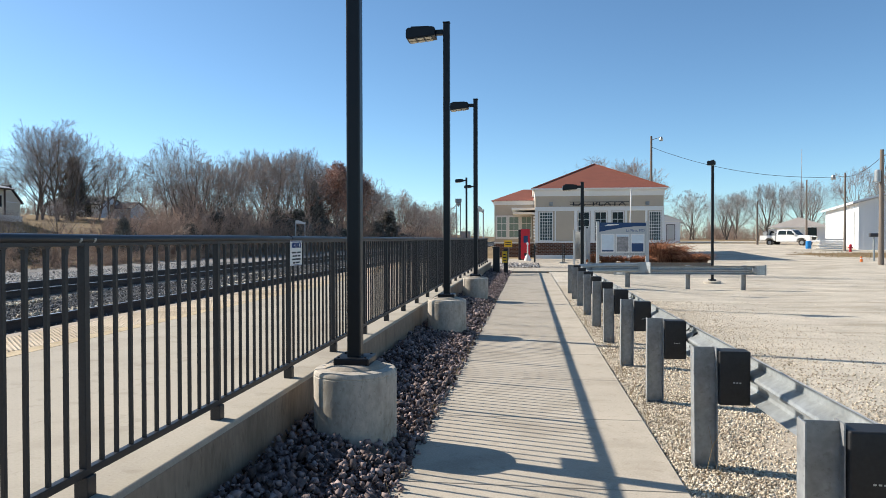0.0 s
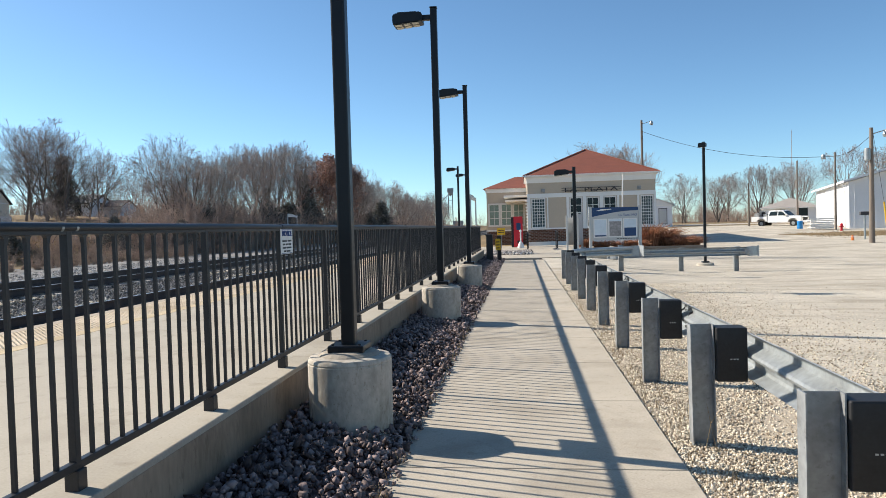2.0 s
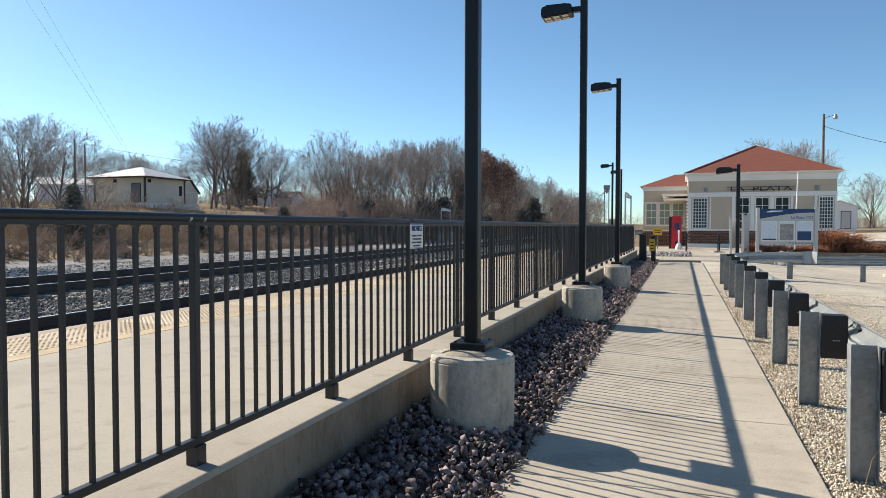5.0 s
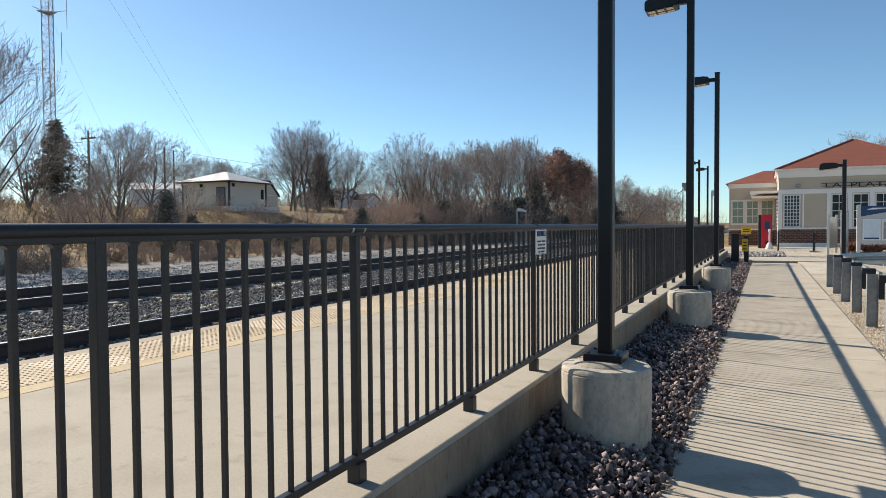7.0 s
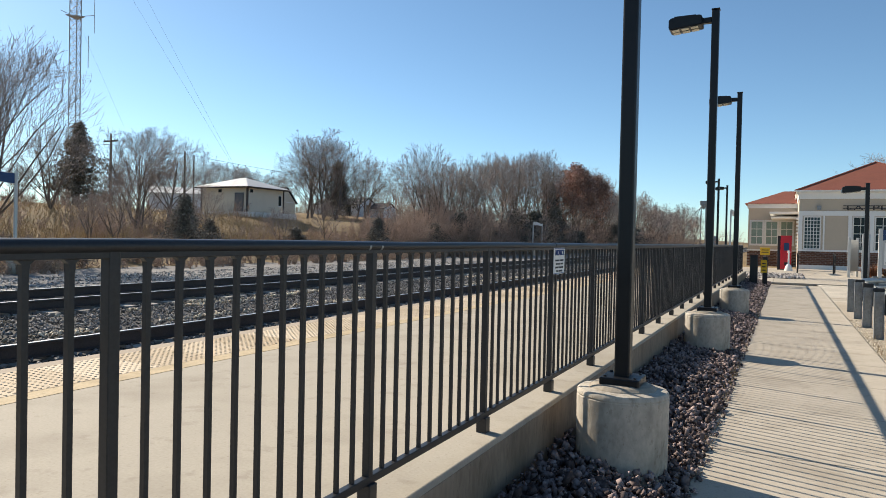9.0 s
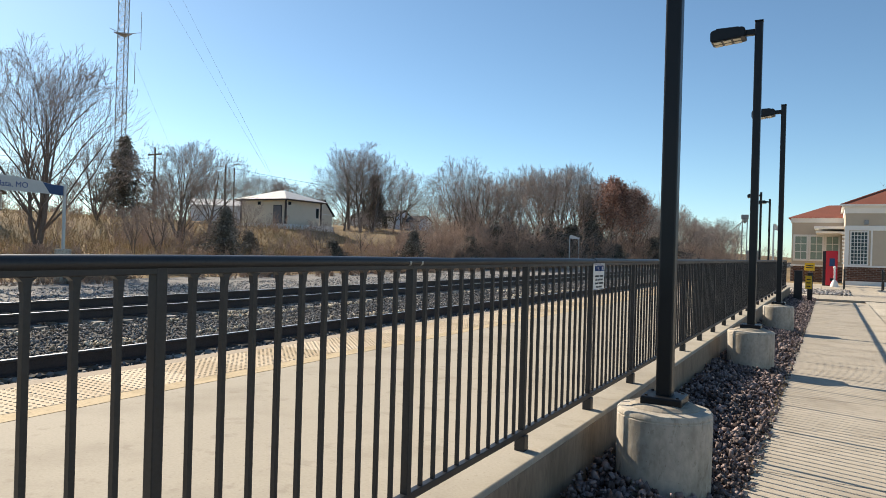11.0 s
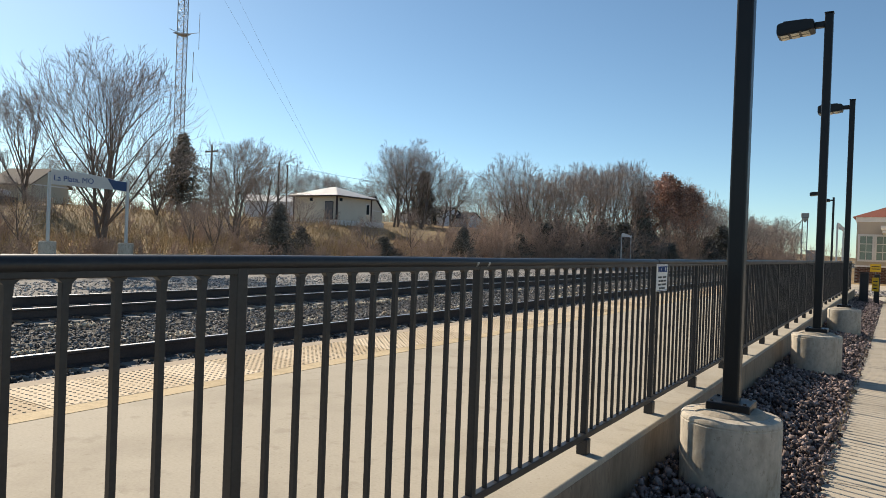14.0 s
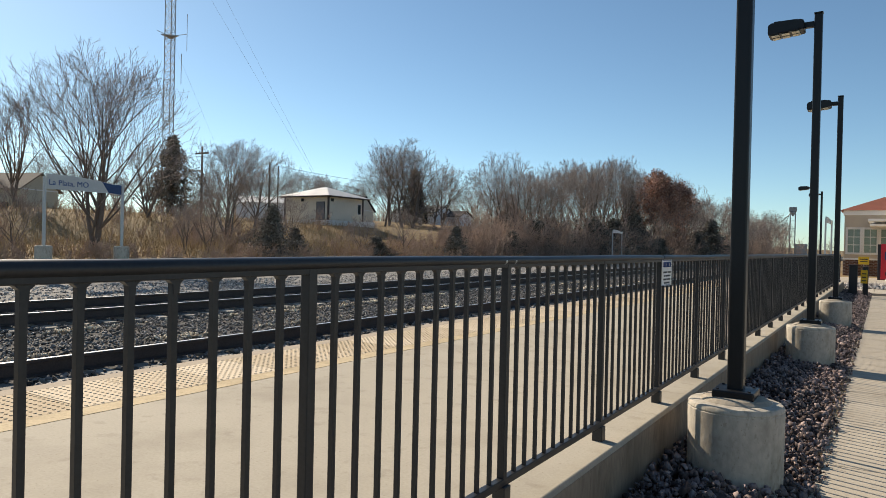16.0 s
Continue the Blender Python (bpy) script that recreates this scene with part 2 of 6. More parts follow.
def cone(bm, a, b, r0, r1, n=16):
    a, b = Vector(a), Vector(b)
    d = b - a
    m = Matrix.Translation((a + b) / 2) @ d.to_track_quat("Z", "Y").to_matrix().to_4x4()
    bmesh.ops.create_cone(bm, cap_ends=True, segments=n, radius1=r0, radius2=r1, depth=d.length, matrix=m)
    return bm


def lathe(bm, rings, x=0, y=0, n=40):
    """rings: (radius, z) from the bottom up."""
    loops = [[bm.verts.new((x + r * math.cos(2 * math.pi * k / n), y + r * math.sin(2 * math.pi * k / n), z)) for k in range(n)] for r, z in rings]
    for lo, hi in zip(loops, loops[1:]):
        for k in range(n):
            bm.faces.new((lo[k], lo[(k + 1) % n], hi[(k + 1) % n], hi[k]))
    bm.faces.new(loops[-1])
    bm.faces.new(loops[0][::-1])
    return bm


def prism(bm, outline, axis, a, b):
    """A flat outline of (u, v) pushed along axis from a to b. axis x: (u, v) = (y, z); y: (x, z); z: (x, y)."""
    def at(u, v, w):
        return {"x": (w, u, v), "y": (u, w, v), "z": (u, v, w)}[axis]
    lo = [bm.verts.new(at(u, v, a)) for u, v in outline]
    hi = [bm.verts.new(at(u, v, b)) for u, v in outline]
    k = len(outline)
    bm.faces.new(lo), bm.faces.new(hi)
    for i in range(k):
        bm.faces.new((lo[i], lo[(i + 1) % k], hi[(i + 1) % k], hi[i]))
    bmesh.ops.recalc_face_normals(bm, faces=bm.faces)
    return bm


def sweep(bm, path, outline):
    """outline (side, up) carried along a flat path of points."""
    path = [Vector(p) for p in path]
    loops = []
    for i, p in enumerate(path):
        d = (path[min(i + 1, len(path) - 1)] - path[max(i - 1, 0)]).normalized()
        side = Vector((d.y, -d.x, 0)).normalized()
        loops.append([bm.verts.new(p + side * u + Vector((0, 0, v))) for u, v in outline])
    k = len(outline)
    for lo, hi in zip(loops, loops[1:]):
        for i in range(k):
            bm.faces.new((lo[i], lo[(i + 1) % k], hi[(i + 1) % k], hi[i]))
    bm.faces.new(loops[0]), bm.faces.new(loops[-1])
    bmesh.ops.recalc_face_normals(bm, faces=bm.faces)
    return bm


def to_mesh(name, bm, mat, smooth=False):
    me = bpy.data.meshes.new(name)
    bm.to_mesh(me)
    bm.free()
    me.materials.append(mat)
    if smooth:
        me.shade_smooth()
        me.set_sharp_from_angle(angle=radians(35))
    return me


def part(name, bm, mat, parent=None, label="", smooth=False):
    ob = new(name, bm if isinstance(bm, bpy.types.Mesh) else to_mesh(name, bm, mat, smooth))
    ob.parent = parent
    if label:
        ob["label"] = label
    return ob


def thing(name, label, category, at=(0, 0, 0), group="", kind=""):
    ob = new(name)
    ob.empty_display_size = 0.1
    ob.location = at
    return tagged(ob, label, category, group, kind)


def np_mesh(name, verts, faces, mat, smooth=False):
    """verts n x 3, faces m x k, as one mesh."""
    verts, faces = np.asarray(verts, np.float32), np.asarray(faces, np.int32)
    me = bpy.data.meshes.new(name)
    me.vertices.add(len(verts))
    me.vertices.foreach_set("co", verts.ravel())
    k = faces.shape[1]
    me.loops.add(faces.size)
    me.loops.foreach_set("vertex_index", faces.ravel())
    me.polygons.add(len(faces))
    me.polygons.foreach_set("loop_start", np.arange(0, faces.size, k, dtype=np.int32))
    me.polygons.foreach_set("loop_total", np.full(len(faces), k, np.int32))
    me.update(calc_edges=True)
    me.validate()
    me.materials.append(mat)
    if smooth:
        me.shade_smooth()
    return me


def words(name, text, size, mat, parent, m, label=""):
    """Lettering as a thin mesh, in the plane of m's x and y."""
    cu = bpy.data.curves.new(name, "FONT")
    cu.body, cu.size, cu.extrude, cu.align_x = text, size, 0.004, "CENTER"
    tmp = new(name, cu)
    me = bpy.data.meshes.new_from_object(tmp.evaluated_get(bpy.context.evaluated_depsgraph_get()))
    bpy.data.objects.remove(tmp)
    me.materials.clear()
    me.materials.append(mat)
    ob = new(name, me)
    ob.parent = parent
    ob.matrix_local = m
    if label:
        ob["label"] = label
    return ob


rng = np.random.default_rng(7)
OCTA_V = np.array([(1, 0, 0), (-1, 0, 0), (0, 1, 0), (0, -1, 0), (0, 0, 1), (0, 0, -1)], float)
OCTA_F = np.array([(0, 2, 4), (2, 1, 4), (1, 3, 4), (3, 0, 4), (2, 0, 5), (1, 2, 5), (3, 1, 5), (0, 3, 5)])
bm0 = bmesh.new()
bmesh.ops.create_icosphere(bm0, subdivisions=1, radius=1)
ICO_V = np.array([v.co[:] for v in bm0.verts])
ICO_F = np.array([[v.index for v in f.verts] for f in bm0.faces])
BLOCK_V = np.array([(i, j, k) for i in (-0.62, 0.62) for j in (-0.62, 0.62) for k in (-0.62, 0.62)])
BLOCK_F = np.array([(0, 1, 3), (0, 3, 2), (4, 6, 7), (4, 7, 5), (0, 4, 5), (0, 5, 1), (2, 3, 7), (2, 7, 6), (0, 2, 6), (0, 6, 4), (1, 5, 7), (1, 7, 3)])
bm0.free()


def turns(n):
    q = rng.normal(size=(n, 4))
    q /= np.linalg.norm(q, axis=1)[:, None]
    w, x, y, z = q.T
    return np.stack([1 - 2 * (y * y + z * z), 2 * (x * y - z * w), 2 * (x * z + y * w), 2 * (x * y + z * w), 1 - 2 * (x * x + z * z), 2 * (y * z - x * w),
                     2 * (x * z - y * w), 2 * (y * z + x * w), 1 - 2 * (x * x + y * y)], 1).reshape(n, 3, 3)


def stones(name, places, sizes, mat, shape="ico", flat=0.7):
    """Broken stones of random turn and shape, one mesh."""
    bv, bf = {"ico": (ICO_V, ICO_F), "block": (BLOCK_V, BLOCK_F), "octa": (OCTA_V, OCTA_F)}[shape]
    n = len(places)
    v = bv[None] * (rng.uniform(0.55, 1.3, (n, 8, 3)) if shape == "block" else rng.uniform(0.65, 1.22, (n, len(bv), 1)))
    v = v * (rng.uniform(0.5, 1.3, (n, 1, 3)) * np.array([1, 1, flat]))
    v = np.einsum("nij,nkj->nki", turns(n), v) * np.asarray(sizes)[:, None, None] + np.asarray(places)[:, None]
    f = bf[None] + (np.arange(n) * len(bv))[:, None, None]
    return np_mesh(name, v.reshape(-1, 3), f.reshape(-1, 3), mat)


def tubes(segs, sides):
    """segs: rows of a(3), b(3), r0, r1. Open tapered tubes."""
    segs = np.asarray(segs, float)
    a, b, r0, r1 = segs[:, :3], segs[:, 3:6], segs[:, 6], segs[:, 7]
    d = b - a
    d /= np.linalg.norm(d, axis=1)[:, None] + 1e-9
    ref = np.where(np.abs(d[:, 2:3]) < 0.9, np.array([[0, 0, 1.0]]), np.array([[1.0, 0, 0]]))
    u = np.cross(d, ref)
    u /= np.linalg.norm(u, axis=1)[:, None]
    w = np.cross(d, u)
    ang = np.arange(sides) * 2 * np.pi / sides
    ring = u[:, None] * np.cos(ang)[None, :, None] + w[:, None] * np.sin(ang)[None, :, None]
    v = np.concatenate([a[:, None] + ring * r0[:, None, None], b[:, None] + ring * r1[:, None, None]], 1)
    k = np.arange(sides)
    f = np.stack([k, (k + 1) % sides, (k + 1) % sides + sides, k + sides], 1)
    f = f[None] + (np.arange(len(segs)) * 2 * sides)[:, None, None]
    return v.reshape(-1, 3), f.reshape(-1, 4)


def branches(rnd, height, trunk_r, spread=0.5, kids=(9, 5, 4, 3), forks=1, twig=0.012, low=0.25, rise=0.16, lean=0.35):
    """A winter tree: rows of segments by level."""
    levels = [[] for _ in range(5)]

    def grow(p, d, length, r, level):
        steps = 4 if level == 0 else 3 if level < 3 else 2
        pts = [(p, r)]
        for s in range(steps):
            d = (d + Vector([rnd.gauss(0, 0.09 + 0.03 * level) for _ in range(3)]) + Vector((0, 0, rise if level else 0.05))).normalized()
            q = p + d * (length / steps)
            rr = max(twig * 0.6, r * (1 - (0.66 if level else 0.9) * (s + 1) / steps))
            levels[level].append((*p, *q, pts[-1][1], rr))
            p = q
            pts.append((p, rr))
        if level >= len(kids):
            return
        for k in range(kids[level]):
            f = low + (1 - low) * (k + rnd.random()) / kids[level] if level == 0 else 0.25 + 0.75 * (k + rnd.random()) / kids[level]
            i = min(int(f * steps), steps - 1)
            g = f * steps - i
            base = pts[i][0].lerp(pts[i + 1][0], g)
            br = pts[i][1] * (1 - g) + pts[i + 1][1] * g
            axis = (pts[i + 1][0] - pts[i][0]).normalized()
            az = rnd.random() * 6.283
            side = axis.orthogonal().normalized()
            side.rotate(Matrix.Rotation(az, 3, axis))
            out = spread * (1.1 if level == 0 else 0.95)
            nd = (axis * (1 - 0.35 * out) + side * out).normalized()
            nl = length * (0.72 * (1.2 - 0.75 * f) if level == 0 else 0.60 * (1.2 - 0.5 * f))
            grow(base, nd, nl, max(twig, br * 0.55), level + 1)

    for k in range(forks):
        a = 6.283 * k / max(forks, 1) + rnd.random()
        tip = 0.0 if forks == 1 else lean
        d0 = Vector((math.cos(a) * tip, math.sin(a) * tip, 1)).normalized()
        grow(Vector((0, 0, 0)), d0, height * (0.80 if forks == 1 else 0.85), trunk_r, 0)
    top = max(s[5] for l in levels for s in l)
    k = height / top
    return [[(*[c * k for c in s[:6]], s[6], s[7]) for s in l] for l in levels]


def winter_tree(rnd, height, trunk_r, label, leaves=None, **kw):
    lv = branches(rnd, height, trunk_r, **kw)
    ob = thing("tree", label, "tree")
    v, f = tubes(lv[0] + lv[1], 6)
    part("trunk", np_mesh("trunk", v, f, BARK, True), BARK, ob, "grey-brown trunk and limbs")
    v, f = tubes([s for l in lv[2:] for s in l], 3)
    part("crown", np_mesh("crown", v, f, TWIG), TWIG, ob, "bare winter twigs")
    if leaves:
        ends = np.array([s[3:6] for l in lv[3:] for s in l])
        pts = ends[rng.integers(0, len(ends), leaves)] + rng.normal(0, 0.12, (leaves, 3))
        part("foliage", flakes("foliage", pts, 0.095, OAK_LEAF), OAK_LEAF, ob, "clinging russet dead leaves")
    return ob


def flakes(name, pts, size, mat, droop=0.0):
    """Small leaf-shaped quads at random turns."""
    n = len(pts)
    quad = np.array([(0, -1, 0), (0.55, 0, 0.15), (0, 1, 0), (-0.55, 0, 0.15)])
    v = np.einsum("nij,kj->nki", turns(n), quad) * (size * rng.uniform(0.6, 1.4, n))[:, None, None] + np.asarray(pts)[:, None]
    f = np.arange(4)[None] + 4 * np.arange(n)[:, None]
    return np_mesh(name, v.reshape(-1, 3), f, mat)


def conifer(rnd, height, width, label, taper=1.2):
    """A cedar: trunk, and tiers of drooping sprays."""
    ob = thing("evergreen_tree", label, "tree")
    part("trunk", cone(bmesh.new(), (0, 0, -0.15), (0, 0, height * 0.97), 0.03 * height * 0.6, 0.01, 8), BARK, ob)
    pts, segs = [], []
    lobes = [(rnd.random() * 6.283, rnd.uniform(0.75, 1.3)) for _ in range(7)]
    for k in range(int(190 * height / 6)):
        f = rnd.random() ** 0.9
        z = height * (0.04 + 0.94 * f)
        a = rnd.random() * 6.283
        lobe = 0.8 + 0.3 * sum(w * math.cos(3 * (a - b) + 5 * f * w) for b, w in lobes) / 3
        reach = width / 2 * (1 - f ** taper) ** 0.9 * rnd.uniform(0.45, 1.15) * lobe + 0.1
        tip = Vector((math.cos(a) * reach, math.sin(a) * reach, z + 0.18 * reach * rnd.uniform(-0.4, 1.2)))
        root = Vector((0, 0, max(0.05, z - 0.1 * reach)))
        segs.append((*root, *tip, 0.02, 0.006))
        for _ in range(34):
            s = rnd.random() ** 0.5
            p = root.lerp(tip, s)
            pts.append((p.x + rnd.gauss(0, 0.22), p.y + rnd.gauss(0, 0.22), p.z + rnd.gauss(0, 0.2)))
    v, f = tubes(segs, 3)
    part("branchwork", np_mesh("branchwork", v, f, BARK), BARK, ob)
    part("crown", flakes("crown", np.array(pts), 0.125 * (height / 6) ** 0.5, NEEDLE), NEEDLE, ob, "dark green-brown needles")
    return ob


# ---- the lie of the land ----
def step(a, b, v):
    s = np.clip((v - a) / (b - a), 0, 1)
    return s * s * (3 - 2 * s)


def land(x, y):
    """Height of the ground at x, y."""
    x, y = np.asarray(x, float), np.asarray(y, float)
    left = 0.75 * step(-24, -30, x) + 0.4 * step(-30, -40, x) + 2.5 * step(-40, -56, x) + 1.1 * step(-56, -80, x) + 0.5 * step(-80, -140, x)
    right = step(2.6, 7, x) * (-0.30 * step(14, 28, y) * (1 - step(34, 50, y))) + 0.95 * step(50, 80, y) * step(4, 22, x) + 0.4 * step(80, 120, y) * step(-20, 10, x)
    return left + right + 0.9 * step(84, 104, y) * step(-50, -62, x)


def sheet(name, xs, ys, mat, lift, wobble=0.0):
    xs, ys = np.asarray(xs, float), np.asarray(ys, float)
    gx, gy = np.meshgrid(xs, ys, indexing="ij")
    gz = land(gx, gy) + lift
    if wobble:
        gz = gz + rng.normal(0, wobble, gz.shape)
    v = np.stack([gx, gy, gz], -1).reshape(-1, 3)
    ny = len(ys)
    i, j = np.meshgrid(np.arange(len(xs) - 1), np.arange(ny - 1), indexing="ij")
    k = (i * ny + j).ravel()
    return np_mesh(name, v, np.stack([k, k + ny, k + ny + 1, k + 1], 1), mat, True)


def span(*parts):
    """Grid lines from (start, end, step) parts."""
    out = [np.arange(a, b, s) for a, b, s in parts]
    return np.unique(np.concatenate(out + [np.array([parts[-1][1]])]).round(3))

# ================= structure =================
ground = part("ground", sheet("ground", span((-2500, -300, 200), (-300, -100, 20), (-100, -20, 2), (-20, 10, 2), (10, 60, 2.5), (60, 300, 20), (300, 2500, 200)),
                              span((-1500, -100, 100), (-100, 0, 10), (0, 140, 2.5), (140, 400, 20), (400, 3000, 200)), GRASS_GROUND, -0.09), GRASS_GROUND)
tagged(ground, "dry tan winter grass and bare earth", "ground", kind="structure")
lot = part("gravel_lot", sheet("gravel_lot", span((1.36, 8, 0.4), (8, 60, 1.5)), span((-12, 32, 0.6), (32, 100, 2.5)), LOT, -0.03), LOT)
tagged(lot, "sunlit pale gravel parking lot with tyre tracks", "gravel lot", kind="structure")
bed = part("ballast_bed", sheet("ballast_bed", span((-24.5, -5.3, 0.35)), span((-30, 40, 0.5), (40, 320, 5)), BALLAST, -0.03, 0.012), BALLAST)
for v in bed.data.vertices:
    v.co.z -= 0.13 * float(step(-6.9, -6.5, v.co.x))
tagged(bed, "grey crushed stone railway ballast bed", "ballast", kind="structure")

# platform slab, with the fence standing on its inner edge
PX0, PX1, PZ, PEND = -5.60, -1.36, 0.45, 33.0
platform = thing("platform", "pale concrete railway platform, level with the fence base", "platform", kind="structure")
ys = [-30.0, -4.0, 14.6, PEND]
for a, b in zip(ys, ys[1:]):
    if b > a + 0.5:
        part("slab", box(bmesh.new(), -4.42, PX1, a + 0.004, b - 0.004, -0.25, PZ, 0.008), PLATFORM, platform)
        part("edge_slab", box(bmesh.new(), PX0, -5.402, a + 0.003, b - 0.003, -0.25, PZ - 0.002, 0.008), EDGE, platform, "pinkish concrete platform edge")
# thin skin over the slab's side; its darker tone includes painted-in shade
part("face", box(bmesh.new(), PX1 - 0.05, PX1 + 0.004, -30, PEND, -0.25, PZ - 0.035, 0.003), CURB_FACE, platform, "stained formed concrete face, browned further to carry its shade")
part("base", box(bmesh.new(), PX0 + 0.02, PX1 - 0.02, -30, PEND - 0.02, -0.3, PZ - 0.03), CURB, platform)
line = part("painted_line", box(bmesh.new(), -4.618, -4.424, -30, PEND - 0.01, PZ - 0.05, PZ + 0.001), YELLOW_LINE, platform, "faded yellow stripe")

# walkway of jointed slabs
walkway = thing("walkway", "grey-tan broom-finished concrete walkway with joints", "walkway", kind="structure")
edges = [-5.62 + 1.68 * k for k in range(23)]
for a, b in zip(edges, edges[1:]):
    part("slab", box(bmesh.new(), -0.43, 1.385, a + 0.005, b - 0.005, -0.15, 0.0, 0.007), CONCRETE, walkway)
plaza = thing("plaza", "concrete paving before the station", "pavement", kind="structure")
for k in range(7):
    for j in range(4):
        part("slab", box(bmesh.new(), -5.5 + 2.6 * j, -2.91 + 2.6 * j, 33.2 + 2.9 * k, 36.09 + 2.9 * k, -0.15, 0.005 + 0.002 * ((k + j) % 2), 0.006), CONCRETE, plaza)


# ================= fence =================
FX, F0, FSTEP, FRAIL = -1.48, 1.59, 1.272, 1.574
fence = thing("fence", "black painted steel picket fence with round top rail", "fence", (0, 0, 0))
post_me = to_mesh("post", box(bmesh.new(), -0.0175, 0.0175, -0.0175, 0.0175, PZ + 0.01, FRAIL - 0.03, 0.003), FENCE_PAINT)
foot_me = to_mesh("foot", box(bmesh.new(), -0.032, 0.032, -0.032, 0.032, PZ - 0.004, PZ + 0.088, 0.005), FENCE_PAINT)
pick_me = to_mesh("picket", box(bmesh.new(), -0.0082, 0.0082, -0.0082, 0.0082, PZ + 0.115, FRAIL - 0.045), FENCE_PAINT)
web_me = to_mesh("picket_cap", prism(bmesh.new(), [(-0.024, FRAIL - 0.05), (-0.010, FRAIL - 0.062), (-0.0084, FRAIL - 0.085), (0.0084, FRAIL - 0.085), (0.010, FRAIL - 0.062), (0.024, FRAIL - 0.05)], "x", -0.009, 0.009), FENCE_PAINT)
FENCE_END = 32.0
K0, K1 = -4, 24
for k in range(K0, K1 + 1):
    y = F0 + FSTEP * k
    part("post", post_me, None, fence).location = (FX, y, 0)
    part("foot", foot_me, None, fence).location = (FX, y, 0)
    if k < K1:
        for j in range(1, 11):
            o = part("picket", pick_me, None, fence)
            o.location = (FX + rng.normal(0, 0.001), y + FSTEP * j / 11 + rng.normal(0, 0.0015), 0)
            part("picket_cap", web_me, None, fence).location = (FX, y + FSTEP * j / 11, 0)
ya, yb = F0 + FSTEP * K0 - 0.05, F0 + FSTEP * K1 + 0.05
for i, k in enumerate(range(K0, K1, 7)):
    a = F0 + FSTEP * k + (0.045 if i else -0.05)
    b = F0 + FSTEP * min(k + 7, K1) + (-0.0 if k + 7 < K1 else 0.05) - 0.0
    a, b = a + 0.0, b + 0.035
    rail = bmesh.new()
    prof = [(0.025 * math.cos(t), 0.0205 * math.sin(t)) for t in [2 * math.pi * q / 16 for q in range(16)]]
    sweep(rail, [(FX, a + (b - a) * q / 12, FRAIL - 0.0205 + 0.002 * math.sin(q * 1.9 + i)) for q in range(13)], prof)
    part("top_rail", rail, FENCE_PAINT, fence, "round black handrail", True)
part("channel", box(bmesh.new(), FX - 0.016, FX + 0.016, ya, yb, FRAIL - 0.052, FRAIL - 0.03, 0.003), FENCE_PAINT, fence)
for y in (F0 + FSTEP - 0.045, F0 + FSTEP + 0.05):
    band = bmesh.new()
    sweep(band, [(FX, y - 0.007, FRAIL - 0.0205), (FX, y + 0.007, FRAIL - 0.0205)], [(0.0262 * math.cos(t), 0.0217 * math.sin(t)) for t in [-1.0 + 0.14 * q for q in range(9)]] + [(0.023 * math.cos(t), 0.0185 * math.sin(t)) for t in [0.12 - 0.14 * q for q in range(9)]])
    part("joint_scuff", band, GALV, fence, "bare scuffed metal at a rail joint")
part("bottom_rail", box(bmesh.new(), FX - 0.018, FX + 0.018, ya, yb, PZ + 0.085, PZ + 0.12, 0.004), FENCE_PAINT, fence)

# warning notice wired to the fence
notice = thing("notice_sign", "white metal notice with blue heading, wired to the fence", "sign", (FX + 0.022, 5.53, 1.438))
part("plate", box(bmesh.new(), -0.002, 0.002, -0.14, 0.14, -0.1, 0.1, 0.001), WHITE_PAINT, notice)
words("heading", "NOTICE", 0.062, BLUE_INK, notice, pose(0.004, 0, 0.042, 90, 0, 90), "blue heading letters")
for k, row in enumerate((((-0.105, -0.005), (0.02, 0.105)), ((-0.09, -0.045), (-0.03, 0.02), (0.035, 0.095)), ((-0.1, -0.02), (-0.005, 0.1)), ((-0.075, -0.03), (-0.015, 0.075)))):
    for a, b in row:
        part("text_bar", box(bmesh.new(), 0.002, 0.0035, a, b, 0.010 - 0.027 * k - 0.013, 0.010 - 0.027 * k), INK, notice)
for s in (-1, 1):
    part("border", box(bmesh.new(), 0.002, 0.003, -0.132, 0.132, s * 0.094 - 0.002, s * 0.094 + 0.002), BLUE_INK, notice)

